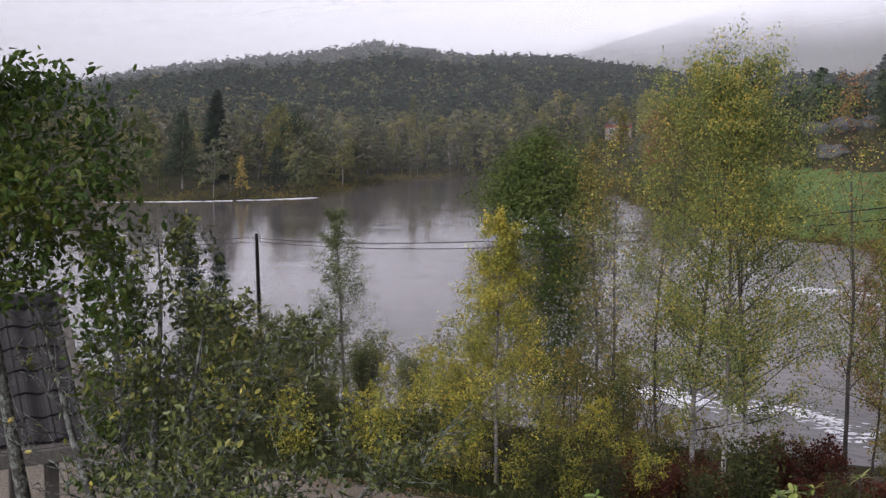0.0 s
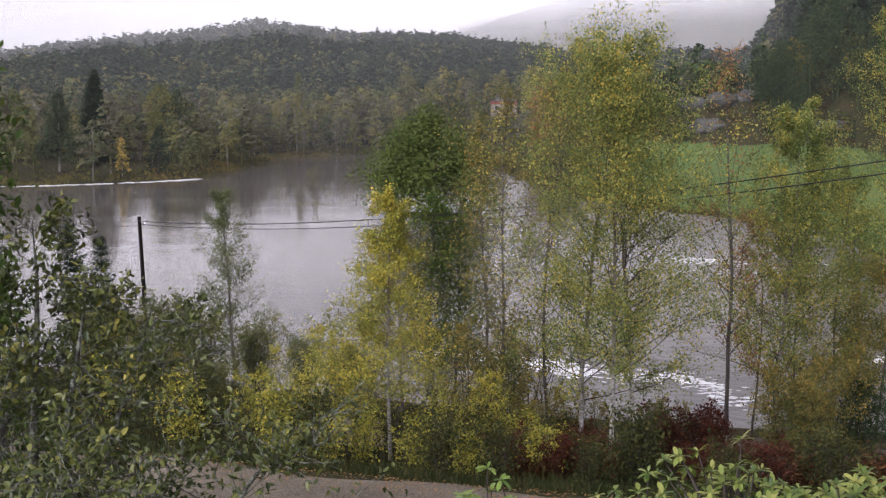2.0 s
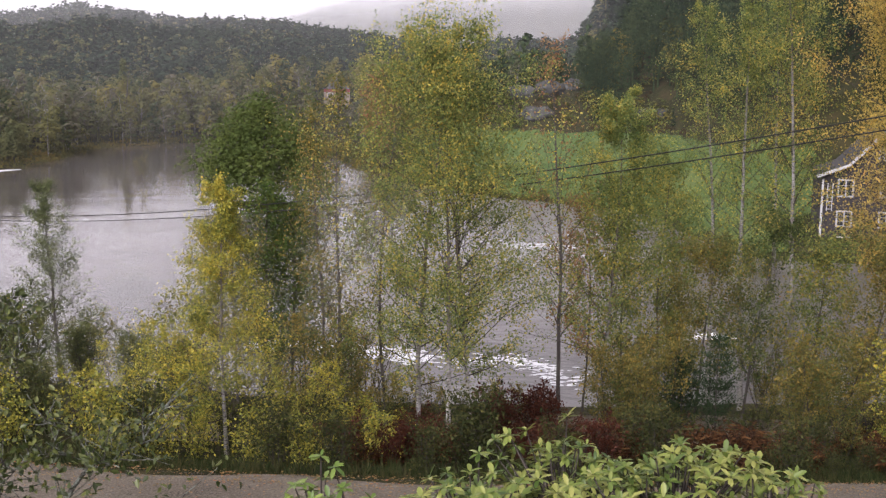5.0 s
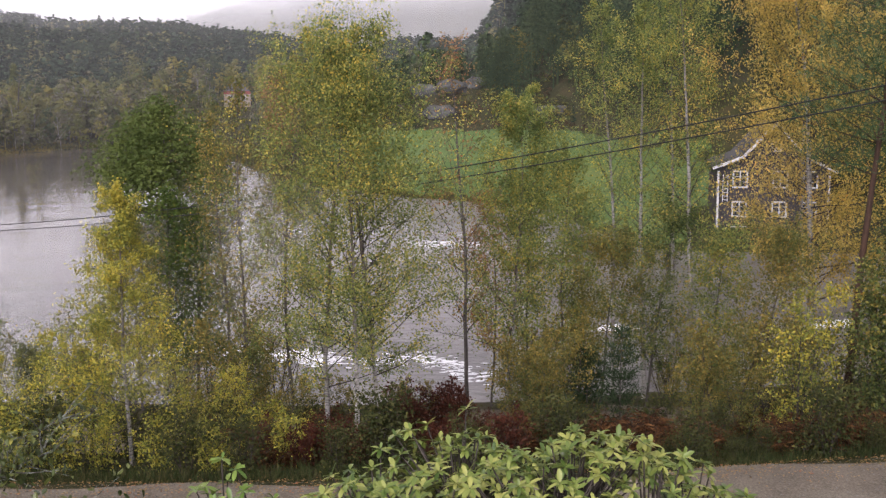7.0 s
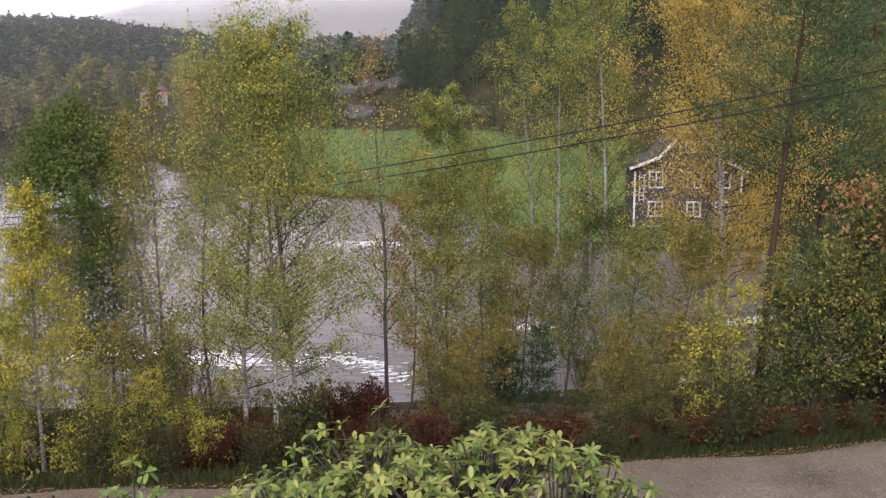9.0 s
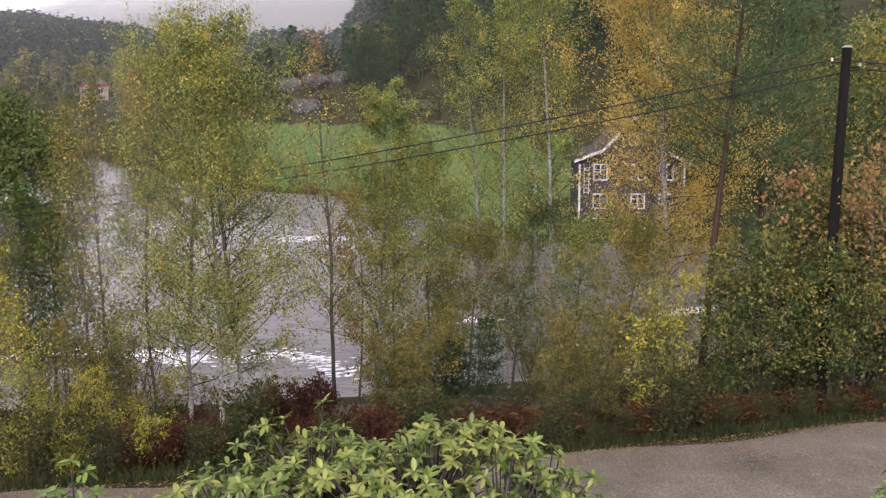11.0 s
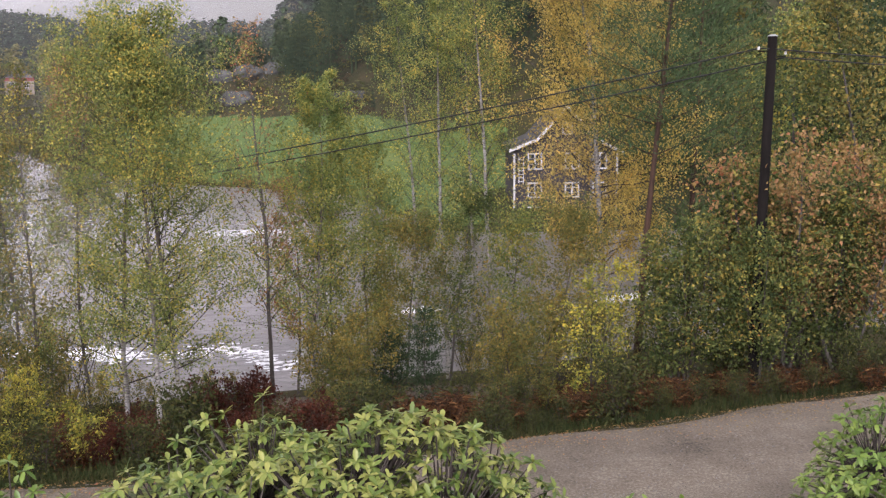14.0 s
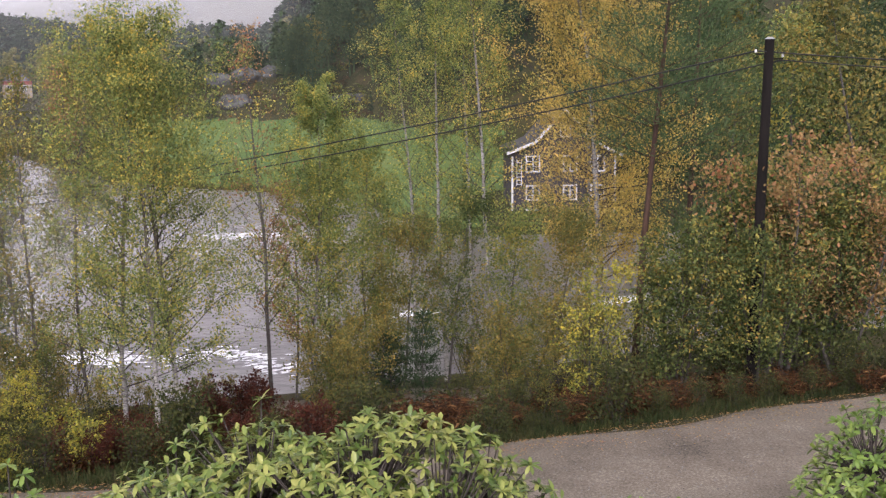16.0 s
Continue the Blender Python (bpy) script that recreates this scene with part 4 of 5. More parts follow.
for lab, az, d, h, r, mat, prof in (("olive bush-like birch on the far bank", -25.0, 182, 7.5, 2.6, L_FAROLIVE, "dome"), ("pale yellow birch on the far bank", -26.7, 214, 15.5, 4.2, L_AMBER, "oval"),
                                    ("dark green alder on the far bank", -25.9, 218, 14.5, 4.2, L_FARGREEN, "dome"), ("grey-brown thinning birch on the far bank", -22.2, 240, 14, 4.0, L_BROWNWOOD, "oval"),
                                    ("tall yellowing birch on the far bank", -19.7, 262, 19, 3.4, L_AMBER, "cone"), ("grey thinning birch at the river bend", -18.6, 300, 17, 4.6, L_BROWNWOOD, "oval"),
                                    ("amber birch at the river bend", -14.0, 346, 21, 6.0, L_FAROLIVE, "oval"), ("round green tree at the river bend", -9.9, 346, 17, 5.6, L_FARGREEN, "oval"),
                                    ("pale yellow tree beside the far house", -7.2, 285, 18, 4.2, L_YELLOW, "oval"), ("brown autumn tree at the river bend", -12.2, 350, 19, 6.5, L_BROWNWOOD, "oval"),
                                    ("tall amber birch on the meadow shore", -6.8, 186, 15, 3.6, L_AMBER, "oval"), ("tall rust-brown birch on the meadow shore", -6.7, 178, 16, 3.4, L_RUST, "oval"),
                                    ("brown birch on the meadow shore", -5.4, 190, 15.5, 3.6, L_AMBER, "oval"), ("small grey-brown birch on the meadow shore", -11.2, 214, 13, 4.0, L_BROWNWOOD, "dome"),
                                    ("thinning birch behind the meadow", -3.6, 215, 14, 4.0, L_BROWNWOOD, "oval"), ("olive birch behind the meadow", -1.2, 225, 13, 3.6, L_FAROLIVE, "oval")):
    far_tree("birch_tree" if "birch" in lab else "broadleaf_tree", lab, "tree", place(az, d),
             leafy(int(300 + d + h * 3), h, r, prof, 2200, 0.42, 0.12), (M_BARK, M_TWIG, mat))

# ---- trees on the near bank ----
def stand(spot, sink=0.05):
    return spot[0], spot[1], max(gz(*spot), WATER_Z - 0.3) - sink


BIRCH = (M_BIRCH, M_TWIG, L_BIRCH)
YOUNG = (M_YOUNGBIRCH, M_TWIG, L_BIRCH)


def tall(az, d, el):
    """The height of a tree at the spot whose top stands el degrees above the eye's level."""
    return 6.6 + d * math.tan(radians(el)) - stand(place(az, d))[2]


tree("birch_tree", "tall birch with white trunk and yellow-green autumn crown", "tree", "birches by the road",
     grow(1, tall(-2.9, 22, 0.2), 0.06, 0.28, 1.8, 46, 9, 44, 0.052, 26, 0.045, (0.035, 0.01), leaf_spread=0.1, low_share=0.9), stand(place(-2.8, 22.0)), YOUNG)
tree("birch_tree", "tall birch with white trunk and yellow-green autumn crown", "tree", "birches by the road",
     grow(2, tall(-1.8, 22.6, 1.7), 0.06, 0.22, 2.3, 62, 9, 58, 0.052, 28, 0.045, (0.012, 0), leaf_spread=0.1, low_share=0.9), stand(place(-1.55, 22.6)), YOUNG)
tree("birch_tree", "tall birch with broad yellowing crown behind two others", "tree", "birches by the road",
     grow(3, tall(-4.5, 23.7, 1.3), 0.065, 0.2, 2.7, 64, 9, 60, 0.053, 26, 0.045, (-0.012, 0), leaf_spread=0.11, low_share=0.9), stand(place(-4.5, 23.7)), YOUNG)
tree("birch_tree", "young birch with bright yellow leaves beside the road", "tree", "birches by the road",
     grow(4, tall(-14.8, 22.8, -5.2), 0.045, 0.12, 1.8, 58, 9, 40, 0.055, 18, 0.05, (-0.012, 0), profile="cone", leaf_spread=0.09), stand(place(-14.8, 22.8)), (M_YOUNGBIRCH, M_TWIG, L_YELLOW))
tree("birch_tree", "half-bare brown birch with thin upright branches", "tree", "birches on the bank",
     grow(5, tall(3.5, 29.1, 2.2), 0.065, 0.22, 1.6, 40, 9, 4, 0.075, 48, 0.08, leaf_spread=0.1), stand(place(3.3, 29.1)), (M_BARK, M_TWIG, L_RUST))
tree("birch_tree", "narrow birch with dense yellow-green leaves", "tree", "birches on the bank",
     grow(6, tall(5.6, 29.4, -0.6), 0.055, 0.14, 2.9, 64, 9, 60, 0.065, 26, 0.05, (0.012, 0), profile="cone", leaf_spread=0.11, low_share=0.6), stand(place(5.6, 29.4)), (M_YOUNGBIRCH, M_TWIG, L_BIRCH))
for az, d, el, sd, mt in ((-8.6, 27.8, -0.4, 241, L_OLIVE), (-6.2, 29.7, 1.0, 242, L_OLIVE), (-9.4, 31.4, -1.6, 243, L_OLIVE)):
    tree("birch_tree", "slender birch with thin upright branches and ochre leaves", "tree", "birches on the bank",
         grow(sd, tall(az, d, el), 0.05, 0.16, 1.6, 42, 9, 15, 0.066, 40, 0.06, leaf_spread=0.11), stand(place(az, d)), (M_BARK, M_TWIG, mt))
for az, d, el, sd in ((15.3, 37, 5.5, 7), (12.9, 40, 4.0, 8), (14.3, 43, 5.0, 9), (11.2, 46, 4.0, 10)):
    tree("birch_tree", "tall white-stemmed birch with sparse yellow-green leaves", "tree", "birches on the bank",
         grow(sd, tall(az, d, el), 0.1, 0.36, 1.9, 52, 9, 34, 0.07, 34, 0.04, leaf_spread=0.12, low_share=0.4), stand(place(az, d)), BIRCH)
tree("birch_tree", "big birch with golden orange autumn crown", "tree", "birches on the bank",
     grow(11, tall(21.3, 34, 8), 0.12, 0.2, 3.5, 88, 11, 60, 0.075, 20, 0.04, leaf_spread=0.13, low_share=0.9), stand(place(21.3, 34)), (M_BIRCH, M_TWIG, L_GOLD))
tree("birch_tree", "golden birch with leaning crown", "tree", "birches on the bank",
     grow(12, tall(19.6, 39, 5.5), 0.1, 0.3, 2.8, 60, 10, 44, 0.07, 26, 0.04, leaf_spread=0.12, low_share=0.4), stand(place(20.6, 39)), (M_BIRCH, M_TWIG, L_GOLD))
for az, d, h, sd in ((-8.8, 25.5, 3.0, 251), (-10.4, 27, 2.8, 253)):
    tree("birch_tree", "small brown-leaved birch among the bank shrubs", "tree", "young birches on the bank",
         grow(sd, h, 0.03, 0.2, 0.8, 28, 7, 6, 0.07, 40, 0.07, leaf_spread=0.09, stems=2, coarse=True), stand(place(az, d)), (M_BARK, M_TWIG, L_OLIVE))
for az, d, h, sd, mt in ((6.6, 31, 6.8, 231, L_BIRCH), (8.4, 33, 7.8, 232, L_BIRCH), (9.7, 35, 7.0, 239, L_BIRCH), (10.6, 30, 4.4, 233, L_OLIVE), (16.4, 30, 4.6, 234, L_BIRCH), (18.7, 28, 5.0, 235, L_OLIVE), (4.6, 34, 6.5, 236, L_RUST), (-14.2, 36, 6.0, 237, L_OLIVE), (13.0, 29, 5.5, 238, L_SALLOW)):
    tree("birch_tree", "young thin-stemmed birch with scattered autumn leaves", "tree", "young birches on the bank",
         grow(sd, h, 0.04, 0.25, 1.5, 36, 8, 28, 0.07, 30, 0.06, leaf_spread=0.12, coarse=True), stand(place(az, d)), (M_BARK, M_TWIG, mt))
tree("pine_tree", "tall pine with reddish trunk and dark crown", "tree", "",
     conifer(13, 15.5, 2.6, 13, 5, 210, 0.2, 0.42, 0.11, pine=True, thin=0.13), stand(place(23.1, 30)), (M_PINEBARK, M_PINEBARK, L_PINE))
tree("pine_tree", "broad dark pine with layered boughs", "tree", "",
     conifer(213, 17, 3.4, 15, 6, 190, 0.26, 0.22, 0.16, pine=True, thin=0.14), stand(place(25.6, 45)), (M_PINEBARK, M_PINEBARK, L_PINE))
for az, d, h, sd, mt in ((30.8, 48, 13.5, 221, L_BIRCH), (34.6, 45, 13, 222, L_OLIVE), (27.6, 62, 15, 223, L_OLIVE), (38, 50, 14, 224, L_OLIVE)):
    tree("birch_tree", "tall yellow-green birch at the foot of the wooded hill", "tree", "birches below the hill",
         grow(sd, h, 0.12, 0.2, 3.0, 50, 8, 16, 0.17, 20, 0.06, leaf_spread=0.35, coarse=True), stand(place(az, d)), (M_BARK, M_TWIG, mt))
tree("alder_tree", "slim grey-green alder at the flooded shore", "tree", "",
     grow(14, 8.6, 0.08, 0.08, 2.6, 56, 8, 26, 0.085, 26, 0.06, profile="cone", leaf_spread=0.14), stand(place(-23.2, 48)), (M_BARK, M_TWIG, L_ALDER))
for az, d, h, sd in ((-12.4, 38, 7.6, 15), (-11.3, 39, 7.0, 16)):
    tree("alder_tree", "dark-stemmed alder with green leaves above the foam", "tree", "",
         grow(sd, h, 0.07, 0.22, 1.7, 46, 8, 17, 0.11, 18, 0.05, leaf_spread=0.2, coarse=True), stand(place(az, d)), (M_BARK, M_TWIG, L_GREEN))
for az, d, h, sd in ((-31, 45, 6.6, 17), (-29.9, 47, 6.2, 18)):
    tree("spruce_tree", "young spruce with open spire by the river", "tree", "", conifer(sd, h, 1.15, 24, 7, 44, 0.19, thin=0.24), stand(place(az, d)), (M_BARK, M_TWIG, L_SPRUCE))
for az, d, h, sd in ((11.7, 26.5, 3.1, 19), (9.9, 27, 2.4, 20)):
    tree("pine_tree", "small bluish-green young pine on the bank", "tree", "", conifer(sd, h, 0.52, 12, 6, 52, 0.12, 0.16, 0.03, pine=True, thin=0.16), stand(place(az, d)), (M_BARK, M_TWIG, L_HILL))

# ---- shrubs on the verge and bank, built once each and copied ----
SALLOW = tree("sallow_bush", "large sallow bush with green and yellowing leaves", "bush", "bushes by the road",
              grow(31, 5.2, 0.05, 0.22, 1.5, 24, 7, 12, 0.105, 30, 0.05, stems=6, profile="dome", leaf_spread=0.14, coarse=True), stand(place(29.2, 26.3)), (M_TWIG, M_TWIG, L_SALLOW))
for az, d, s, tn in ((29.6, 24.6, 0.7, 20), (25.6, 24.8, 0.78, 80), (33.4, 26.6, 0.9, 160), (37.5, 27.5, 1.0, 250), (31.3, 28.5, 1.05, 300)):
    copy_thing(SALLOW, pose(*stand(place(az, d)), 0, 0, tn) @ Matrix.Scale(s, 4))
RUSTY = tree("rowan_bush", "rowan bush with rust-orange autumn leaves", "bush", "bushes by the road",
             grow(32, 6.7, 0.06, 0.35, 1.3, 20, 7, 8, 0.11, 32, 0.05, stems=3, leaf_spread=0.2), stand(place(30.6, 25.9)), (M_BARK, M_TWIG, L_RUST))
copy_thing(RUSTY, pose(*stand(place(33.8, 25.8)), 0, 0, 130) @ Matrix.Scale(0.8, 4))
copy_thing(RUSTY, pose(*stand(place(31.6, 29.0)), 0, 0, 220) @ Matrix.Scale(0.9, 4))
GOLDB = tree("birch_sapling", "bushy birch sapling with small yellow leaves", "sapling", "saplings on the bank",
             grow(33, 3.4, 0.028, 0.12, 0.9, 26, 6, 10, 0.066, 30, 0.05, stems=2, leaf_spread=0.09, sides=4, coarse=True), stand(place(20.9, 24)), (M_TWIG, M_TWIG, L_YELLOW))
GREENB = tree("birch_sapling", "thin birch sapling with olive autumn leaves", "sapling", "saplings on the bank",
              grow(34, 3.6, 0.028, 0.15, 0.9, 24, 6, 12, 0.07, 34, 0.06, stems=2, leaf_spread=0.1, sides=4, coarse=True), stand(place(17.1, 25)), (M_TWIG, M_TWIG, L_OLIVE))
BARE = tree("willow_shrub", "nearly bare grey-brown willow shrub", "bush", "shrubs on the bank",
            grow(35, 3.8, 0.03, 0.15, 0.9, 14, 8, 3, 0.08, 45, 0.08, stems=4, leaf_spread=0.14, sides=4, coarse=True), stand(place(-17.5, 40)), (M_TWIG, M_TWIG, L_OLIVE))
LOW = tree("dwarf_shrub", "low dark green undergrowth shrub", "bush", "undergrowth on the verge",
           grow(36, 0.95, 0.012, 0.1, 0.6, 10, 4, 8, 0.06, 30, 0.05, stems=5, profile="dome", leaf_spread=0.2, sides=3, coarse=True), stand((-3, 19.2)), (M_TWIG, M_TWIG, L_UNDER))
REDB = tree("blueberry_shrub", "low shrub with dark red autumn leaves", "bush", "undergrowth on the verge",
            grow(37, 1.1, 0.012, 0.1, 0.55, 10, 4, 8, 0.07, 35, 0.05, stems=5, profile="dome", leaf_spread=0.2, sides=3, coarse=True), stand(place(2.5, 27.5)), (M_TWIG, M_TWIG, L_RED))
YLOW = tree("willow_sprout", "knee-high shrub with yellow autumn leaves", "bush", "undergrowth on the verge",
            grow(38, 1.2, 0.012, 0.1, 0.5, 9, 4, 7, 0.07, 30, 0.05, stems=4, profile="dome", leaf_spread=0.2, sides=3, coarse=True), stand((-7.5, 20.2)), (M_TWIG, M_TWIG, L_YELLOW))
for x, off, sc in ((-9.6, 2.2, 0.9), (-8.3, 4.0, 1.2), (-11, 4.5, 1.3), (-12.5, 2.5, 1.0), (-5, 3.2, 0.9), (-3.6, 2.0, 0.7), (-2.4, 3.6, 0.9), (-13.5, 5.5, 1.3), (-10, 7, 1.3)):
    copy_thing(YLOW, pose(*stand((x, road_edge(x) + off)), 0, 0, x * 57) @ Matrix.Scale(sc, 4))
OLIVEB = tree("willow_bush", "rounded willow bush with olive and ochre leaves", "bush", "bushes on the flooded bank",
              grow(39, 3.3, 0.035, 0.2, 0.9, 24, 8, 7, 0.075, 40, 0.05, stems=5, profile="dome", leaf_spread=0.14, sides=4, coarse=True, splay=0.8), stand(place(-26.6, 37)), (M_TWIG, M_TWIG, L_WILLOW))
for az, d, sc, tn in ((-28.6, 40, 0.8, 30), (-25.0, 34, 0.9, 110), (-22.0, 36, 0.8, 200), (-30.4, 34, 0.8, 290), (-19.6, 33, 0.7, 65), (-24.0, 29, 0.62, 140), (-27.6, 30, 0.7, 240), (-17.3, 30, 0.6, 330)):
    copy_thing(OLIVEB, pose(*stand(place(az, d)), 0, 0, tn) @ Matrix.Scale(sc, 4))
for az, d, sc, tn in ((11.6, 80, 0.95, 15), (12.9, 82, 0.8, 95), (10.3, 83, 0.6, 205), (13.9, 79, 0.7, 300), (9.4, 86, 0.5, 60)):
    copy_thing(OLIVEB, pose(*stand(place(az, d)), 0, 0, tn) @ Matrix.Scale(sc, 4))
for az, d, sc, tn in ((-19.0, 160, 0.9, 20), (-18.9, 126, 0.45, 120), (-19.6, 124, 0.4, 250)):
    copy_thing(BARE, pose(*stand(place(az, d)), 0, 0, tn) @ Matrix.Scale(sc, 4))
spots_y = ((-18.9, 23, 0.72), (-21.4, 23.5, 0.5), (-17.0, 25, 0.9), (-15.9, 24, 0.6), (-10.9, 22.3, 0.6), (-9.6, 23, 0.6), (-20.2, 27, 0.7))
for i, (az, d, s) in enumerate(spots_y):
    copy_thing(GOLDB, pose(*stand(place(az, d)), 0, 0, 40 + i * 77) @ Matrix.Scale(s, 4))
for az, d, sc, tn in ((19.6, 25.5, 0.8, 12), (18.2, 24.4, 0.62, 140), (20.9, 26.5, 0.9, 260), (16.0, 25, 0.7, 75), (-6.4, 24.6, 0.55, 33), (-8.2, 24.2, 0.5, 190), (-10.2, 25.2, 0.6, 280), (-5.2, 26, 0.6, 310), (-11.8, 24.4, 0.5, 70), (-3.4, 26.4, 0.5, 110), (0.6, 27, 0.5, 200)):
    copy_thing(GREENB, pose(*stand(place(az, d)), 0, 0, tn) @ Matrix.Scale(sc, 4))
for az, d, sc in ((-6.8, 21.6, 0.8), (-8.6, 22.4, 0.95), (-10.6, 21.4, 0.8), (-12.6, 21.8, 0.9), (-5.4, 22.6, 0.8), (-9.6, 20.9, 0.6), (-7.4, 23.6, 1.0), (-16.4, 21.6, 0.8), (-18.2, 21.2, 0.8), (-20.4, 21.6, 0.9)):
    copy_thing(YLOW, pose(*stand(place(az, d)), 0, 0, az * 41) @ Matrix.Scale(sc, 4))
for az, d, sc in ((-7.8, 22.0, 0.8), (-6.0, 21.4, 0.7), (-9.0, 21.2, 0.75), (-4.8, 21.8, 0.7), (-10.0, 23.0, 0.8), (-3.8, 23.2, 0.8), (0.2, 26.0, 0.9), (1.6, 27.0, 1.0), (2.6, 26.4, 0.9), (-0.4, 27.4, 1.0)):
    copy_thing(REDB, pose(*stand(place(az, d)), 0, 0, az * 67) @ Matrix.Scale(sc, 4))
for az, d, sc in ((14.4, 20.4, 0.5), (16.2, 20.9, 0.55), (17.8, 20.7, 0.5), (19.4, 21.2, 0.6), (21.2, 21.3, 0.55), (23.0, 21.8, 0.6), (24.8, 21.9, 0.6), (26.8, 22.4, 0.6), (28.6, 22.6, 0.65), (30.4, 23.0, 0.6), (32.4, 23.4, 0.65), (34.4, 23.9, 0.7)):
    copy_thing(LOW, pose(*stand(place(az, d)), 0, 0, az * 53) @ Matrix.Scale(sc, 4))
rng = random.Random(5)
for i in range(18):
    az, d = rng.choice((rng.uniform(-30, -5), rng.uniform(6, 9.5), rng.uniform(13.5, 26))), rng.uniform(25, 32)
    copy_thing(GREENB, pose(*stand(place(az, d)), 0, 0, rng.uniform(0, 360)) @ Matrix.Scale(rng.uniform(0.55, 0.95), 4))
for i in range(16):
    az, d = rng.choice((rng.uniform(-34, -6), rng.uniform(13.5, 24))), rng.uniform(30, 46)
    copy_thing(BARE, pose(*stand(place(az, d)), 0, 0, rng.uniform(0, 360)) @ Matrix.Scale(rng.uniform(0.5, 0.9), 4))
for i in range(34):
    x = rng.uniform(-16, 20)
    y = road_edge(x) + rng.uniform(0.8, 8)
    copy_thing(LOW, pose(*stand((x, y)), 0, 0, rng.uniform(0, 360)) @ Matrix.Scale(rng.uniform(0.6, 1.3), 4))
for i in range(18):
    az, d = rng.choice((rng.uniform(-7, 0.5), rng.uniform(1, 6))), rng.uniform(20.5, 28)
    copy_thing(REDB, pose(*stand(place(az, d)), 0, 0, rng.uniform(0, 360)) @ Matrix.Scale(rng.uniform(0.45, 0.9), 4))


# ---- bracken ----
def fern_mesh(seed, fronds, length):
    rg = np.random.default_rng(seed)
    s, pos, aim = Soup(), [], []
    for i in range(fronds):
        a = 2 * np.pi * (i + rg.uniform(-0.3, 0.3)) / fronds
        pts = bent(rg, (0, 0, -0.03), (math.cos(a) * 0.55, math.sin(a) * 0.55, 1.3), length * rg.uniform(0.6, 1.1), 7, 0.08, -0.1)
        s.tube(pts, np.linspace(0.006, 0.002, 7), 3)
        for j in range(5, 44):
            t = j / 44 * 6
            k = min(int(t), 5)
            p = pts[k] + (pts[k + 1] - pts[k]) * (t - k)
            for sd in (-1, 1):
                pos.append(p)
                aim.append(np.array([-math.sin(a) * sd, math.cos(a) * sd, rg.uniform(-0.5, 0.25)]) * 2 + np.array([math.cos(a), math.sin(a), 0]))
    v, f = leaves(rg, np.array(pos), length * 0.13, np.array(aim), 0.2, 0.55)
    return s, (v, f)


fs, fl = fern_mesh(3, 9, 1.0)
FERN = new("bracken_fern")
FERN.matrix_world = pose(*stand(place(14.7, 21.2)), 0, 0, 0)
tagged(FERN, "withered rust-brown bracken fern on the verge", "fern", "bracken on the verge")
part("stalk", fs.mesh("stalk", M_TWIG), FERN)
tagged(part("foliage", mesh_of("foliage", *fl, L_FERN), FERN), kind="stuff")
for i in range(64):
    az, d = rng.choice((rng.uniform(7, 17), rng.uniform(7, 17), rng.uniform(-8, -2), rng.uniform(20, 27))), rng.uniform(21.0, 24.5)
    copy_thing(FERN, pose(*stand(place(az, d)), rng.uniform(-8, 8), rng.uniform(-8, 8), rng.uniform(0, 360)) @ Matrix.Scale(rng.uniform(0.75, 1.25), 4))

for i in range(44):
    az, d = rng.uniform(16, 36), rng.uniform(23.2, 26.4)
    copy_thing(FERN, pose(*stand(place(az, d)), rng.uniform(-8, 8), rng.uniform(-8, 8), rng.uniform(0, 360)) @ Matrix.Scale(rng.uniform(0.6, 1.05), 4))

# ---- grass and leaf litter ----
rg = np.random.default_rng(9)
n = 34000
gx = rg.uniform(-20, 24, n)
gs = np.where(rg.uniform(size=n) < 0.6, rg.gamma(1.6, 0.9, n) + 0.15, rg.uniform(0.3, 9, n))
gy = road_edge(gx) + gs
gp = np.stack([gx, gy, ground_z(gx, gy) - 0.02], 1)
tagged(new("grass", mesh_of("grass", *leaves(rg, gp, 0.22, np.tile((0, 0, 2.2), (n, 1)), 0.07, 0.5), L_GRASS)), "dull green and straw verge grass", "grass", kind="stuff")
n = 7000
gx = rg.uniform(-18, 22, n)
gs = rg.normal(-0.15, 0.45, n)
gy = road_edge(gx) + gs
gp = np.stack([gx, gy, np.where(gs < 0.2, 0.03, ground_z(gx, gy) + 0.03)], 1)
v, f = leaves(rg, gp, 0.055, None, 0.7, 0.4)
v[:, 2] = gp[:, 2].repeat(4) + (v[:, 2] - gp[:, 2].repeat(4)) * 0.25 + 0.012
tagged(new("leaf_litter", mesh_of("leaf_litter", v, f, L_RUST)), "fallen brown leaves along the road edge", "leaves", kind="stuff")


# loose stones on the gravel
n = 6500
gx, gs = rg.uniform(-20, 24, n), rg.uniform(-4.1, 0.25, n)
gy = road_edge(gx) + gs
hub = np.stack([gx, gy, np.full(n, 0.045) + 0.03 * np.cos((gs + 2.1) / 2.2 * 1.4) - 0.1 * smooth(-0.1, 0.3, gs)], 1)
rad = rg.uniform(0.005, 0.021, n)[:, None, None]
octa = np.array([[1, 0, 0], [-1, 0, 0], [0, 1, 0], [0, -1, 0], [0, 0, 0.7], [0, 0, -0.7]])[None] * rg.uniform(0.6, 1.3, (n, 6, 1)) * rad
of = np.array([[0, 2, 4], [2, 1, 4], [1, 3, 4], [3, 0, 4], [2, 0, 5], [1, 2, 5], [3, 1, 5], [0, 3, 5]])
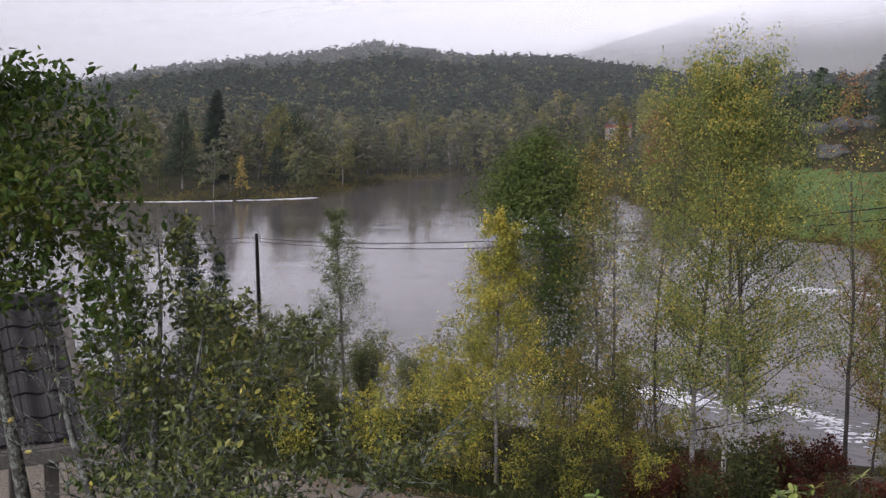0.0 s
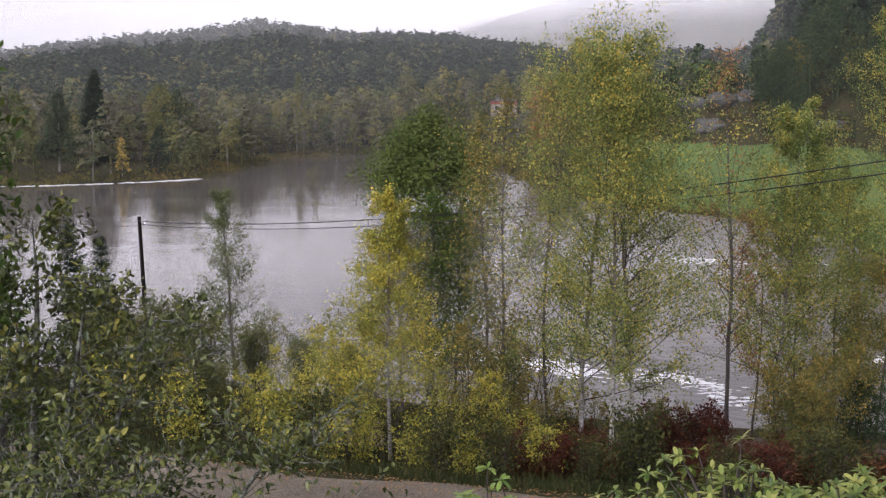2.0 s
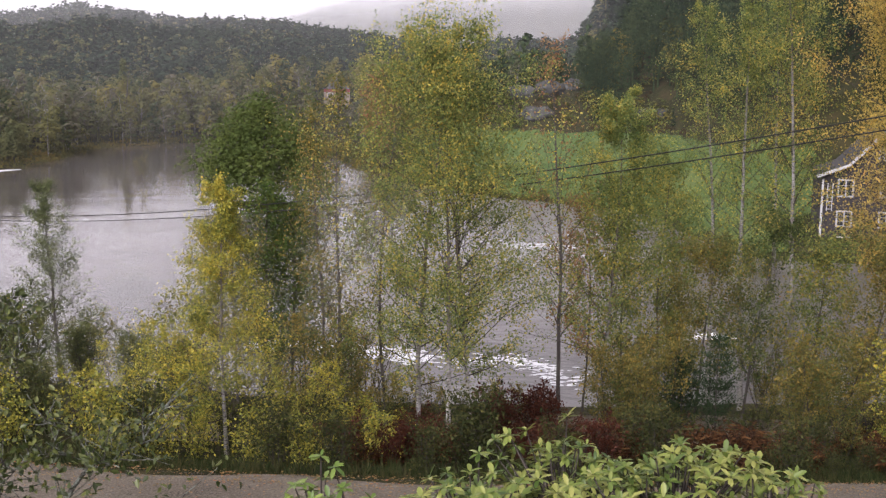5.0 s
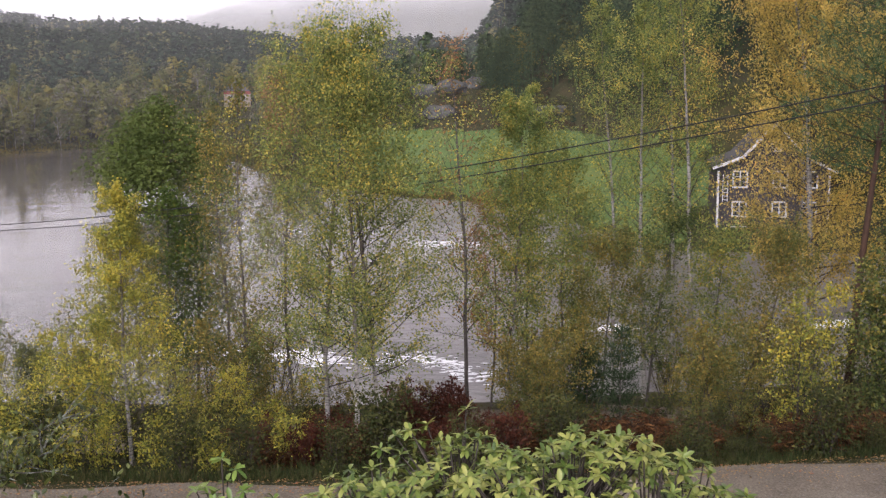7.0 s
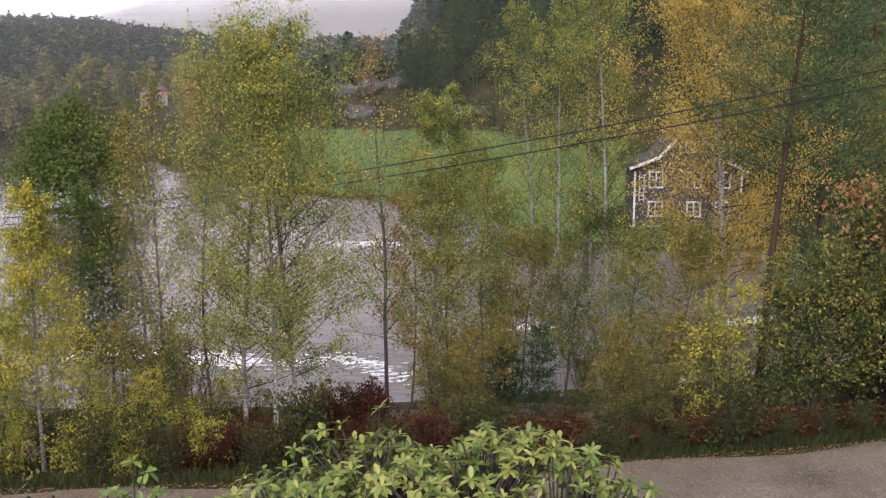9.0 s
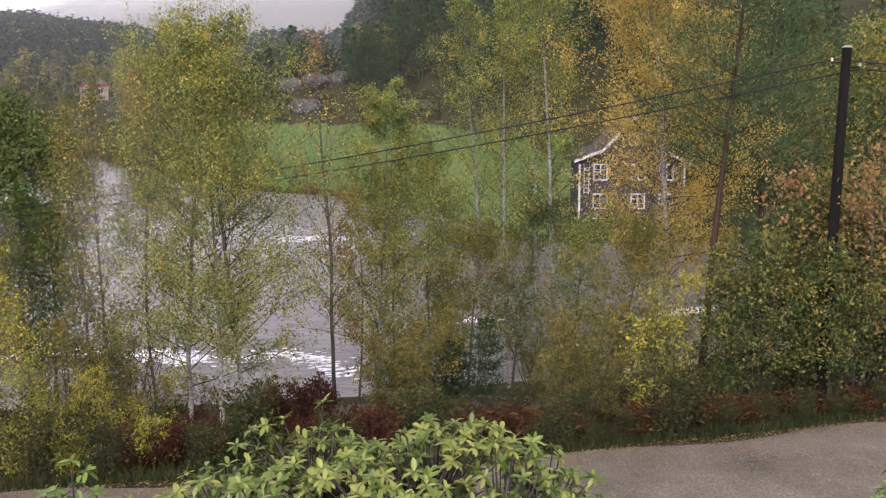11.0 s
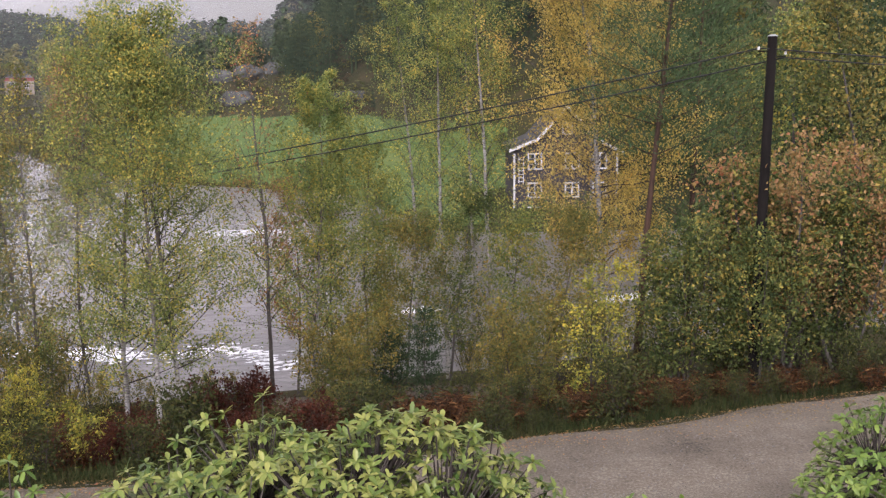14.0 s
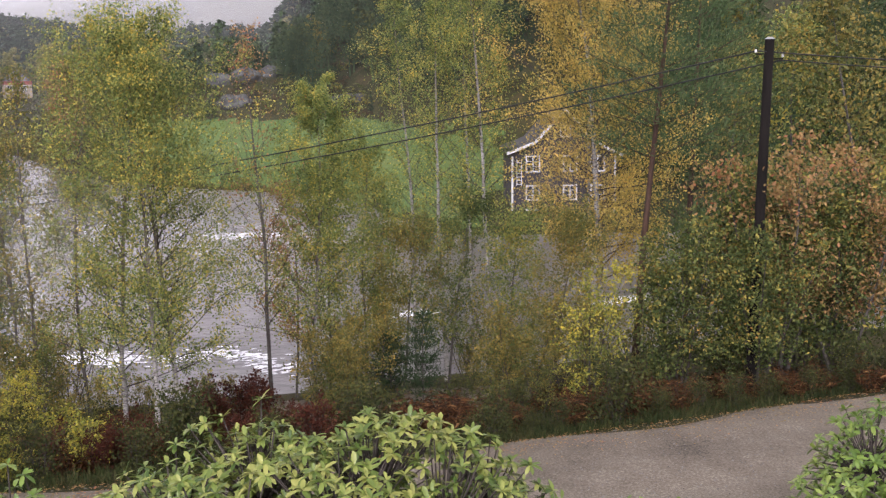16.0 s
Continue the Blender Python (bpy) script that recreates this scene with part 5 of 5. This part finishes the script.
tagged(new("gravel_stones", mesh_of("gravel_stones", (hub[:, None] + octa).reshape(-1, 3), ((np.arange(n) * 6)[:, None, None] + of[None]).reshape(-1, 3), M_PEBBLE)), "loose stones on the gravel road", "gravel", kind="stuff")


# ---- rhododendrons below the viewpoint ----
def rhododendron(seed, rx, ry, height, count, leaf=0.085):
    """A rounded bush: branching stems, and leaf rosettes over its lumpy surface and inside it."""
    rg = np.random.default_rng(seed)
    wood, V, Fc, n = Soup(), [], [], 0
    prof_u = np.array([0, 0.3, 0.74, 1.0])
    width = np.array([0.05, 0.19, 0.2, 0.04])
    hub, semi = np.array([0, 0, height * 0.45]), np.array([rx, ry, height * 0.55])
    arms = []
    for i in range(16):
        a, q = i * 2.39996, math.sqrt((i + 0.5) / 16) * 0.8
        tip = hub + semi * np.array([q * math.cos(a), q * math.sin(a), math.sqrt(1 - q * q) * 0.8])
        t = np.linspace(0, 1, 8)[:, None]
        base = np.array([tip[0] * 0.15, tip[1] * 0.15, -0.05])
        mid = np.array([tip[0] * 0.75, tip[1] * 0.75, tip[2] * 0.45])
        line = (1 - t) ** 2 * base + 2 * t * (1 - t) * mid + t**2 * tip + rg.normal(size=(8, 3)) * 0.02
        wood.tube(line, np.linspace(0.02, 0.007, 8), 5)
        arms.append(line[2:])
    arms = np.concatenate(arms)
    faces = np.array([[r * 3 + c, r * 3 + c + 1, r * 3 + c + 4, r * 3 + c + 3] for r in range(3) for c in (0, 1)])
    for i in range(count):
        z = 1 - 0.8 * (i + 0.5) / count if i < 0.85 * count else 0.3 - 0.8 * (i / count - 0.85) / 0.15
        a = i * 2.39996
        nrm = np.array([math.cos(a) * math.sqrt(1 - z * z), math.sin(a) * math.sqrt(1 - z * z), z])
        lump = 1 + 0.16 * noise.noise(Vector(nrm * 2.6) + Vector((seed, 0, 0))) + 0.05 * rg.normal()
        tip = hub + semi * nrm * lump * (rg.uniform(0.72, 0.95) if i % 3 == 0 else 1)
        near = arms[np.argmin(((arms - tip) ** 2).sum(1) + 0.3 * np.maximum(arms[:, 2] - tip[2], 0))]
        sag = (near + tip) / 2 + np.array([0, 0, -0.05])
        wood.tube(np.array([near, sag, tip]), [0.006, 0.005, 0.0035], 4)
        out = nrm * np.array([0.7, 0.7, 1]) + np.array([0, 0, 0.5]) + rg.normal(size=3) * 0.22
        out /= np.linalg.norm(out)
        u = np.cross(out, (1, 0, 0.1))
        u /= np.linalg.norm(u)
        w = np.cross(out, u)
        m = rg.integers(9, 14)
        for k in range(m):
            b = 2.4 * k + rg.uniform(-0.3, 0.3)
            el = rg.uniform(-0.45, 0.45) + 0.55 * (k < 3)
            d = (u * math.cos(b) + w * math.sin(b)) * math.cos(el) + out * math.sin(el)
            sd = np.cross(d, out)
            sd /= np.linalg.norm(sd) + 1e-9
            nr = np.cross(sd, d)
            L = leaf * rg.uniform(0.6, 1.2)
            c = tip + d * L * (0.08 + prof_u[:, None]) - nr * (prof_u[:, None] ** 2) * L * rg.uniform(0.0, 0.4)
            e = sd * (width * L)[:, None]
            rise = nr * (width * L * 0.35)[:, None]
            V.append(np.stack([c - e + rise, c, c + e + rise], 1).reshape(-1, 3))
            Fc.append(faces + n)
            n += 12
    return wood, (np.concatenate(V), np.concatenate(Fc))


def rhodo(label, grown, at, mat, turn=0):
    root = new("rhododendron_bush")
    root.matrix_world = pose(*at, 0, 0, turn)
    tagged(root, label, "bush")
    tagged(part("stem_mass", grown[0].mesh("stem_mass", M_TWIG, True), root), kind="stuff")
    tagged(part("foliage", mesh_of("foliage", *grown[1], mat, True), root), kind="stuff")
    return root


rhodo("yellow-green rhododendron bush with leathery leaf rosettes", rhododendron(51, 1.62, 1.0, 2.66, 2200, 0.056), (0.62, 5.0, gz(0.62, 5.0)), L_RHODO)
rhodo("fresh green rhododendron bush on the garden slope", rhododendron(52, 1.45, 1.2, 2.42, 1400, 0.056), (5.1, 5.3, gz(5.1, 5.3)), L_RHODO2)
rhodo("small fresh green rhododendron bush on the garden slope", rhododendron(53, 0.55, 0.4, 2.5, 260, 0.055), (-0.72, 5.0, gz(-0.72, 5.0)), L_RHODO2)
rhodo("small fresh green rhododendron bush on the garden slope", rhododendron(54, 0.34, 0.3, 2.28, 120, 0.05), (*place(26.8, 5.0), gz(*place(26.8, 5.0))), L_RHODO2)

# ---- fruit trees in the garden ----
def pruned(grown, west, share, seed):
    """Thins the leaves on the west side of a crown, beyond the given offset from its trunk."""
    v, f = grown[2]
    q = v.reshape(-1, 6, 3)
    rg = np.random.default_rng(seed)
    q = q[(q[:, 0, 0] > west) | (rg.uniform(size=len(q)) < share)]
    n = len(q)
    return grown[0], grown[1], (q.reshape(-1, 3), ((np.arange(n) * 6)[:, None, None] + np.array([[0, 1, 2, 3], [0, 3, 4, 5]])[None]).reshape(-1, 4))


tree("apple_tree", "old apple tree with lichen-crusted branches and yellowing leaves", "tree", "apple trees in the garden",
     pruned(grow(61, 4.2, 0.06, 0.2, 0.85, 28, 11, 12, 0.055, 14, 0.02, (0.03, 0.02), stems=3, leaf_spread=0.07, wander=0.07, profile="dome", fine=True, splay=0.35, twig_r=0.006), -0.12, 0.06, 1), stand(place(-34.4, 7.9)), (M_LICHEN, M_LICHEN, L_APPLE))
tree("apple_tree", "low spreading apple tree with lichened twigs and yellow leaves", "tree", "apple trees in the garden",
     grow(63, 3.15, 0.05, 0.14, 1.1, 32, 12, 8, 0.052, 0, 0.01, (0.04, 0.0), stems=3, leaf_spread=0.07, wander=0.1, profile="dome", fine=True, splay=0.9, twig_r=0.006), stand(place(-30.4, 7.3)), (M_LICHEN, M_LICHEN, L_APPLE))
tree("cherry_tree", "garden cherry tree with drooping dark green leaves", "tree", "",
     grow(62, 5.2, 0.08, 0.72, 1.25, 40, 11, 16, 0.072, -4, 0.0, (0.0, 0.0), leaf_spread=0.1, wander=0.03, profile="dome", fine=True, droop=0.1), stand(place(-38.5, 9.0)), (M_LICHEN, M_LICHEN, L_GREEN))
tree("plum_tree", "dense dark green plum tree behind the apple trees", "tree", "",
     grow(64, 4.3, 0.08, 0.22, 0.6, 42, 9, 8, 0.08, 14, 0.02, (0.0, 0.0), leaf_spread=0.12, wander=0.05, profile="dome", fine=True), stand(place(-34.6, 11.6)), (M_LICHEN, M_TWIG, L_GREEN))

# ---- buildings ----
M_TILE = surface("weathered_concrete_tile", ((0.3, (0.018, 0.017, 0.017)), (0.6, (0.033, 0.030, 0.030)), (0.8, (0.051, 0.048, 0.045))), 3, 0.85, 0.5, 40)
M_GREYWOOD = surface("weathered_wood", ((0.3, (0.081, 0.071, 0.062)), (0.7, (0.161, 0.146, 0.130))), 3, 0.9, 0.5, 25, (1, 1, 0.15))
M_DARKWOOD = surface("dark_brown_cladding", ((0.3, (0.035, 0.03, 0.03)), (0.7, (0.07, 0.062, 0.06))), 1.5, 0.85, 0.4, 12, (6, 6, 0.3))
M_WHITE = surface("white_paint", ((0.3, (0.68, 0.67, 0.65)), (0.7, (0.82, 0.81, 0.79))), 2, 0.55, 0.2, 20, k=0.48)
M_GLASSY, gn, gl, gb = node_mat("window_glass", 0.05)
gb.inputs["Base Color"].default_value = (0.02, 0.022, 0.025, 1)
M_SHEET = surface("grey_roof_sheet", ((0.3, (0.15, 0.145, 0.15)), (0.7, (0.26, 0.25, 0.26))), 0.7, 0.6, 0.3, 6)
M_SLATE = surface("dark_roof_slate", ((0.3, (0.034, 0.033, 0.032)), (0.7, (0.065, 0.062, 0.06))), 0.9, 0.7, 0.4, 8)
M_BEIGE = surface("pale_beige_cladding", ((0.3, (0.24, 0.2, 0.155)), (0.7, (0.32, 0.27, 0.21))), 0.7, 0.8, 0.3, 6)
M_REDWOOD = surface("dull_red_cladding", ((0.3, (0.2, 0.06, 0.05)), (0.7, (0.28, 0.09, 0.075))), 0.7, 0.8, 0.3, 6)
M_TAR = surface("tarred_pole", ((0.3, (0.007, 0.006, 0.005)), (0.7, (0.018, 0.014, 0.012))), 4, 1.0, 0.6, 30, (1, 1, 0.2), k=0.5)
M_TAR.node_tree.nodes["Principled BSDF"].inputs["Specular IOR Level"].default_value = 0.15
M_WIRE = surface("black_cable", ((0.3, (0.012, 0.012, 0.012)), (0.7, (0.025, 0.025, 0.025))), 4, 0.6, 0.1)
M_ZINC = surface("zinc_cap", ((0.3, (0.5, 0.5, 0.52)), (0.7, (0.66, 0.66, 0.68))), 8, 0.45, 0.2, metal=0.7, k=0.6)


def window(parent, x, y, z, w, h, name="window"):
    """A white-framed two-light window on a wall that faces -y."""
    root = part(name, bm_mesh(name, box_bm(w - 0.1, 0.05, h - 0.1, (0, 0.0, 0)), M_GLASSY), parent, at=Matrix.Translation((x, y, z)))
    for sx in (-1, 1):
        part("frame_side", bm_mesh("frame_side", box_bm(0.13, 0.1, h + 0.14, (sx * w / 2, -0.03, 0), 0.01), M_WHITE), root)
    for sz in (-1, 1):
        part("frame_rail", bm_mesh("frame_rail", box_bm(w - 0.135, 0.1, 0.13, (0, -0.03, sz * h / 2), 0.01), M_WHITE), root)
    part("mullion", bm_mesh("mullion", box_bm(0.1, 0.08, h - 0.135, (0, -0.028, 0), 0.01), M_WHITE), root)
    for sz in (-0.17, 0.17):
        for sx in (-1, 1):
            part("glazing_bar", bm_mesh("glazing_bar", box_bm(w / 2 - 0.13, 0.05, 0.04, (sx * w / 4, -0.02, sz * h), 0.005), M_WHITE), root)
    return root


def gable_house(spot, turn):
    root = new("house")
    root.matrix_world = pose(*spot, 0, 0, turn)
    tagged(root, "dark brown timber house with white window frames by the river", "house")
    # cross-section along x; the gable faces -y
    prof = [(-4.6, 0), (4.6, 0), (4.6, 6.6), (2.6, 7.6), (0.0, 10.4), (-2.6, 7.6), (-4.6, 6.9)]
    bm = bmesh.new()
    fr = [bm.verts.new((x, 0, z)) for x, z in prof]
    bk = [bm.verts.new((x, 7.5, z)) for x, z in prof]
    bm.faces.new(fr[::-1])
    bm.faces.new(bk)
    for i in range(len(prof)):
        j = (i + 1) % len(prof)
        bm.faces.new((fr[i], fr[j], bk[j], bk[i]))
    bmesh.ops.recalc_face_normals(bm, faces=bm.faces)
    wall = part("wall", bm_mesh("wall", bm, M_DARKWOOD), root)
    board = bm_mesh("cladding_board", box_bm(0.045, 0.03, 6.3, (0, 0, 3.3), 0.004), M_DARKWOOD)
    for i in range(40):
        x = -4.45 + i * 0.228
        part("cladding_board", board, wall, at=Matrix.Translation((x, -0.016, 0.1)))
    for a, b in (((-5.1, 6.75), (-2.55, 7.72)), ((-2.65, 7.66), (0.05, 10.56)), ((-0.05, 10.56), (2.65, 7.66)), ((2.55, 7.72), (5.1, 6.45))):
        dx, dz = b[0] - a[0], b[1] - a[1]
        L, ang = math.hypot(dx, dz), math.atan2(dz, dx)
        m = Matrix.Translation(((a[0] + b[0]) / 2, 3.6, (a[1] + b[1]) / 2)) @ Matrix.Rotation(-ang, 4, "Y")
        rf = part("roof", bm_mesh("roof", box_bm(L, 8.4, 0.14, (0, 0, 0.1), 0.02), M_SLATE), root, at=m)
        part("barge_board", bm_mesh("barge_board", box_bm(L, 0.05, 0.24, (0, -4.23, 0.06), 0.01), M_WHITE), rf, "white barge board")
    for x in (-4.56, 4.56):
        part("corner_board", bm_mesh("corner_board", box_bm(0.16, 0.16, 6.5, (x, -0.02, 3.27), 0.01), M_WHITE), root, "white corner board")
    for x in (-2.75, 0.55, 3.0):
        for z in (1.15, 3.3, 5.85):
            if z > 1.2 or x < 0:
                window(root, x, -0.05, z, 1.15, 1.35 if z > 4 else 1.25)
    window(root, 0.1, -0.05, 8.7, 0.8, 0.95)
    return root


hx, hy = 31.0, 90.0
gable_house((hx, hy, -6.9), -10)

# ladder hung on the wall by the corner
lad = new("ladder")
lad.matrix_world = pose(hx - 3.95, hy + 0.55, -6.9 + 4.2, 0, 0, -10)
tagged(lad, "pale aluminium ladder on the dark house wall", "ladder")
for sx in (-0.2, 0.2):
    part("rail", bm_mesh("rail", box_bm(0.07, 0.05, 2.3, (sx, -0.12, 0.9), 0.01), M_WHITE), lad)
for k in range(7):
    part("rung", bm_mesh("rung", box_bm(0.32, 0.04, 0.05, (0, -0.12, -0.1 + k * 0.32), 0.01), M_WHITE), lad)


def far_house(spot, turn):
    root = new("house")
    root.matrix_world = pose(*spot, 0, 0, turn)
    tagged(root, "pale house with grey roof and red band beyond the river bend", "house")
    part("wall", bm_mesh("wall", box_bm(7.5, 6, 4.6, (0, 3, 2.3)), M_BEIGE), root)
    bm = bmesh.new()
    pts = [(-4.1, 4.5), (0, 8.2), (4.1, 4.5)]
    fr = [bm.verts.new((x, -0.5, z)) for x, z in pts]
    bk = [bm.verts.new((x, 6.5, z)) for x, z in pts]
    bm.faces.new((fr[0], fr[1], bk[1], bk[0]))
    bm.faces.new((fr[1], fr[2], bk[2], bk[1]))
    bmesh.ops.solidify(bm, geom=bm.faces[:], thickness=0.2)
    part("roof", bm_mesh("roof", bm, M_SHEET), root)
    bm = bmesh.new()
    bm.faces.new([bm.verts.new(p) for p in ((-3.7, -0.02, 4.5), (3.7, -0.02, 4.5), (0, -0.02, 7.9))])
    bmesh.ops.solidify(bm, geom=bm.faces[:], thickness=0.15)
    part("gable", bm_mesh("gable", bm, M_SHEET), root, "grey sheeted gable")
    part("wall_band", bm_mesh("wall_band", box_bm(7.56, 6.06, 0.9, (0, 3, 4.1)), M_REDWOOD), root, "dull red upper wall band")
    for x in (-1.9, 1.7):
        window(root, x, -0.05, 2.6, 1.3, 1.5)
    return root


fx, fy = place(-8.9, 314)
far_house((fx, fy, gz(fx, fy)), 8)


# ---- tiled shelter beside the apple tree ----
def shelter():
    root = new("shelter")
    yaw = 47.7
    gx, gy = -9.4, 10.0
    g0 = gz(gx, gy)
    root.matrix_world = pose(-8.6, 11.0, 0, 0, 0, yaw)
    tagged(root, "small open timber shelter with grey interlocking roof tiles", "shelter")
    ridge, eave, run, length = 4.30, 2.98, 1.75, 3.2
    pitch = math.atan2(ridge - eave, run)
    slope = math.hypot(ridge - eave, run)
    # local x runs along the ridge away to -x; the near slope falls towards -y
    bm = bmesh.new()
    cols = 8
    v = []
    for i in range(cols + 1):
        u = i / cols
        v.append([bm.verts.new((u * 0.3, y, 0.022 * math.sin(u * 6.28) + 0.014 + (0.03 if y < -0.1 else 0.0) + (0.02 if u > 0.9 else 0))) for y in (0.0, -0.37, -0.375)])
        v[-1][2].co.z -= 0.035
    for i in range(cols):
        for j in range(2):
            bm.faces.new((v[i][j], v[i + 1][j], v[i + 1][j + 1], v[i][j + 1]))
    tile = bm_mesh("tile", bm, M_TILE)
    tilt = Matrix.Rotation(pitch, 4, "X")
    roof = part("roof", bm_mesh("roof", box_bm(length, slope, 0.04, (-length / 2, -slope / 2, -0.04)), M_GREYWOOD), root, at=Matrix.Translation((0, 0, ridge)) @ tilt)
    for r in range(6):
        for c in range(10):
            part("tile", tile, roof, at=Matrix.Translation((-0.33 - c * 0.3, -0.04 - r * 0.345, -0.01)))
    back = part("roof_back", bm_mesh("roof_back", box_bm(length, slope, 0.06, (-length / 2, slope / 2, -0.02)), M_TILE), root, at=Matrix.Translation((0, 0, ridge)) @ Matrix.Rotation(-pitch, 4, "X"))
    for k in range(8):
        bmr = bmesh.new()
        bmesh.ops.create_cone(bmr, cap_ends=True, segments=10, radius1=0.13, radius2=0.115, depth=0.44, matrix=Matrix.Translation((-0.2 - k * 0.4, 0, ridge + 0.0)) @ Matrix.Rotation(radians(90), 4, "Y"))
        part("ridge_tile", bm_mesh("ridge_tile", bmr, M_TILE), root)
    part("barge_board", bm_mesh("barge_board", box_bm(0.1, slope + 0.1, 0.2, (0.04, -slope / 2, -0.03), 0.01), M_GREYWOOD), roof, "pale weathered barge board")
    part("fascia", bm_mesh("fascia", box_bm(length, 0.05, 0.16, (-length / 2, -run - 0.02, eave - 0.1), 0.01), M_GREYWOOD), root)
    for x in (-0.35, -length + 0.3):
        for y in (-run + 0.25, run - 0.25):
            part("post", bm_mesh("post", box_bm(0.14, 0.14, eave - g0 + 0.75, (x, y, (eave + 0.05 + g0 - 0.7) / 2), 0.012), M_GREYWOOD), root)
    part("beam", bm_mesh("beam", box_bm(length - 0.1, 0.1, 0.14, (-length / 2, -run + 0.25, eave + 0.03), 0.01), M_GREYWOOD), root)
    return root


shelter()


# ---- poles and cables ----
def utility_pole(foot, top, r, label):
    root = new("utility_pole")
    root.matrix_world = pose(*foot)
    tagged(root, label, "pole", "poles of the line")
    d = np.array(top) - np.array(foot)
    s = Soup()
    s.tube(np.array([d * t - np.array([0, 0, 0.4 * (1 - t)]) for t in np.linspace(0, 1, 8)]), r * np.linspace(1.1, 0.85, 8), 14)
    part("shaft", s.mesh("shaft", M_TAR, True), root)
    bm = bmesh.new()
    bmesh.ops.create_cone(bm, cap_ends=True, segments=14, radius1=r * 1.02, radius2=r * 0.45, depth=0.04, matrix=Matrix.Translation(d + np.array([0, 0, 0.02])))
    part("cap", bm_mesh("cap", bm, M_ZINC), root, "pale zinc cap")
    for k, (sx, dz) in enumerate(((-1, -0.32), (1, -0.42))):
        bm = box_bm(0.26, 0.03, 0.03, (d[0] + sx * 0.2, d[1], d[2] + dz), 0.005)
        br = part("bracket", bm_mesh("bracket", bm, M_TAR), root)
        bm = bmesh.new()
        bmesh.ops.create_cone(bm, cap_ends=True, segments=10, radius1=0.03, radius2=0.02, depth=0.07, matrix=Matrix.Translation((d[0] + sx * 0.32, d[1], d[2] + dz + 0.07)))
        part("insulator", bm_mesh("insulator", bm, M_WHITE), br, "small white insulator")
    return root


PR, PL = (12.14, 21.3, 7.35), (-27.25, 51.4, 0.42)
utility_pole((12.0, 21.35, gz(12.0, 21.35)), PR, 0.118, "dark tarred wooden utility pole beside the gravel road")
utility_pole((-27.0, 51.5, WATER_Z - 0.4), PL, 0.11, "dark tarred utility pole standing at the flooded shore")


def cable(a, b, sag, r=0.016, label="black overhead cable between two poles"):
    t = np.linspace(0, 1, 41)[:, None]
    p = np.array(a) * (1 - t) + np.array(b) * t
    p[:, 2] -= 4 * sag * (t * (1 - t))[:, 0]
    s = Soup()
    s.tube(p, np.full(41, r), 6)
    tagged(new("power_cable", s.mesh("power_cable", M_WIRE, True)), label, "cable", "overhead line")


for dz, off in ((-0.25, -0.3), (-0.45, 0.3)):
    cable((PL[0] + off, PL[1], PL[2] + dz), (PR[0] + off, PR[1], PR[2] + dz), 1.0, 0.017)
    cable((PR[0] + off, PR[1], PR[2] + dz), (42, 16, 7.6 + dz), 0.7, 0.014, "black overhead cable leading away from the pole")
    cable((PL[0] + off, PL[1], PL[2] + dz), (-75, 62, -2.2 + dz), 0.8, 0.014, "black overhead cable leading away along the shore")


# ---- rock outcrops above the meadow ----
def boulder(seed, spot, size):
    bm = bmesh.new()
    bmesh.ops.create_icosphere(bm, subdivisions=4, radius=1)
    off = Vector((seed * 7.1, seed * 3.3, 0))
    for v in bm.verts:
        q = v.co * 1.3 + off
        v.co *= 1 + 0.35 * noise.noise(q) + 0.12 * noise.noise(q * 3) + 0.05 * noise.noise(q * 8)
        v.co = Vector((v.co.x * size[0], v.co.y * size[1], v.co.z * size[2]))
    me = bm_mesh("rock_outcrop", bm, M_STONE)
    me.polygons.foreach_set("use_smooth", [True] * len(me.polygons))
    ob = new("rock_outcrop", me)
    ob.location = (spot[0], spot[1], gz(*spot) + size[2] * 0.15)
    return tagged(ob, "bare rounded grey rock outcrop on the slope", "rock", "outcrops above the meadow")


for sd, az, d, size in ((1, 2.3, 188, (2.6, 2.4, 1.8)), (2, 1.7, 178, (2.6, 2.2, 1.4)), (3, 3.5, 194, (2.4, 2.4, 1.6)), (4, 7.6, 180, (4, 2.6, 1.2)), (5, 1.0, 190, (2.6, 2.4, 1.6))):
    boulder(sd, place(az, d), size)
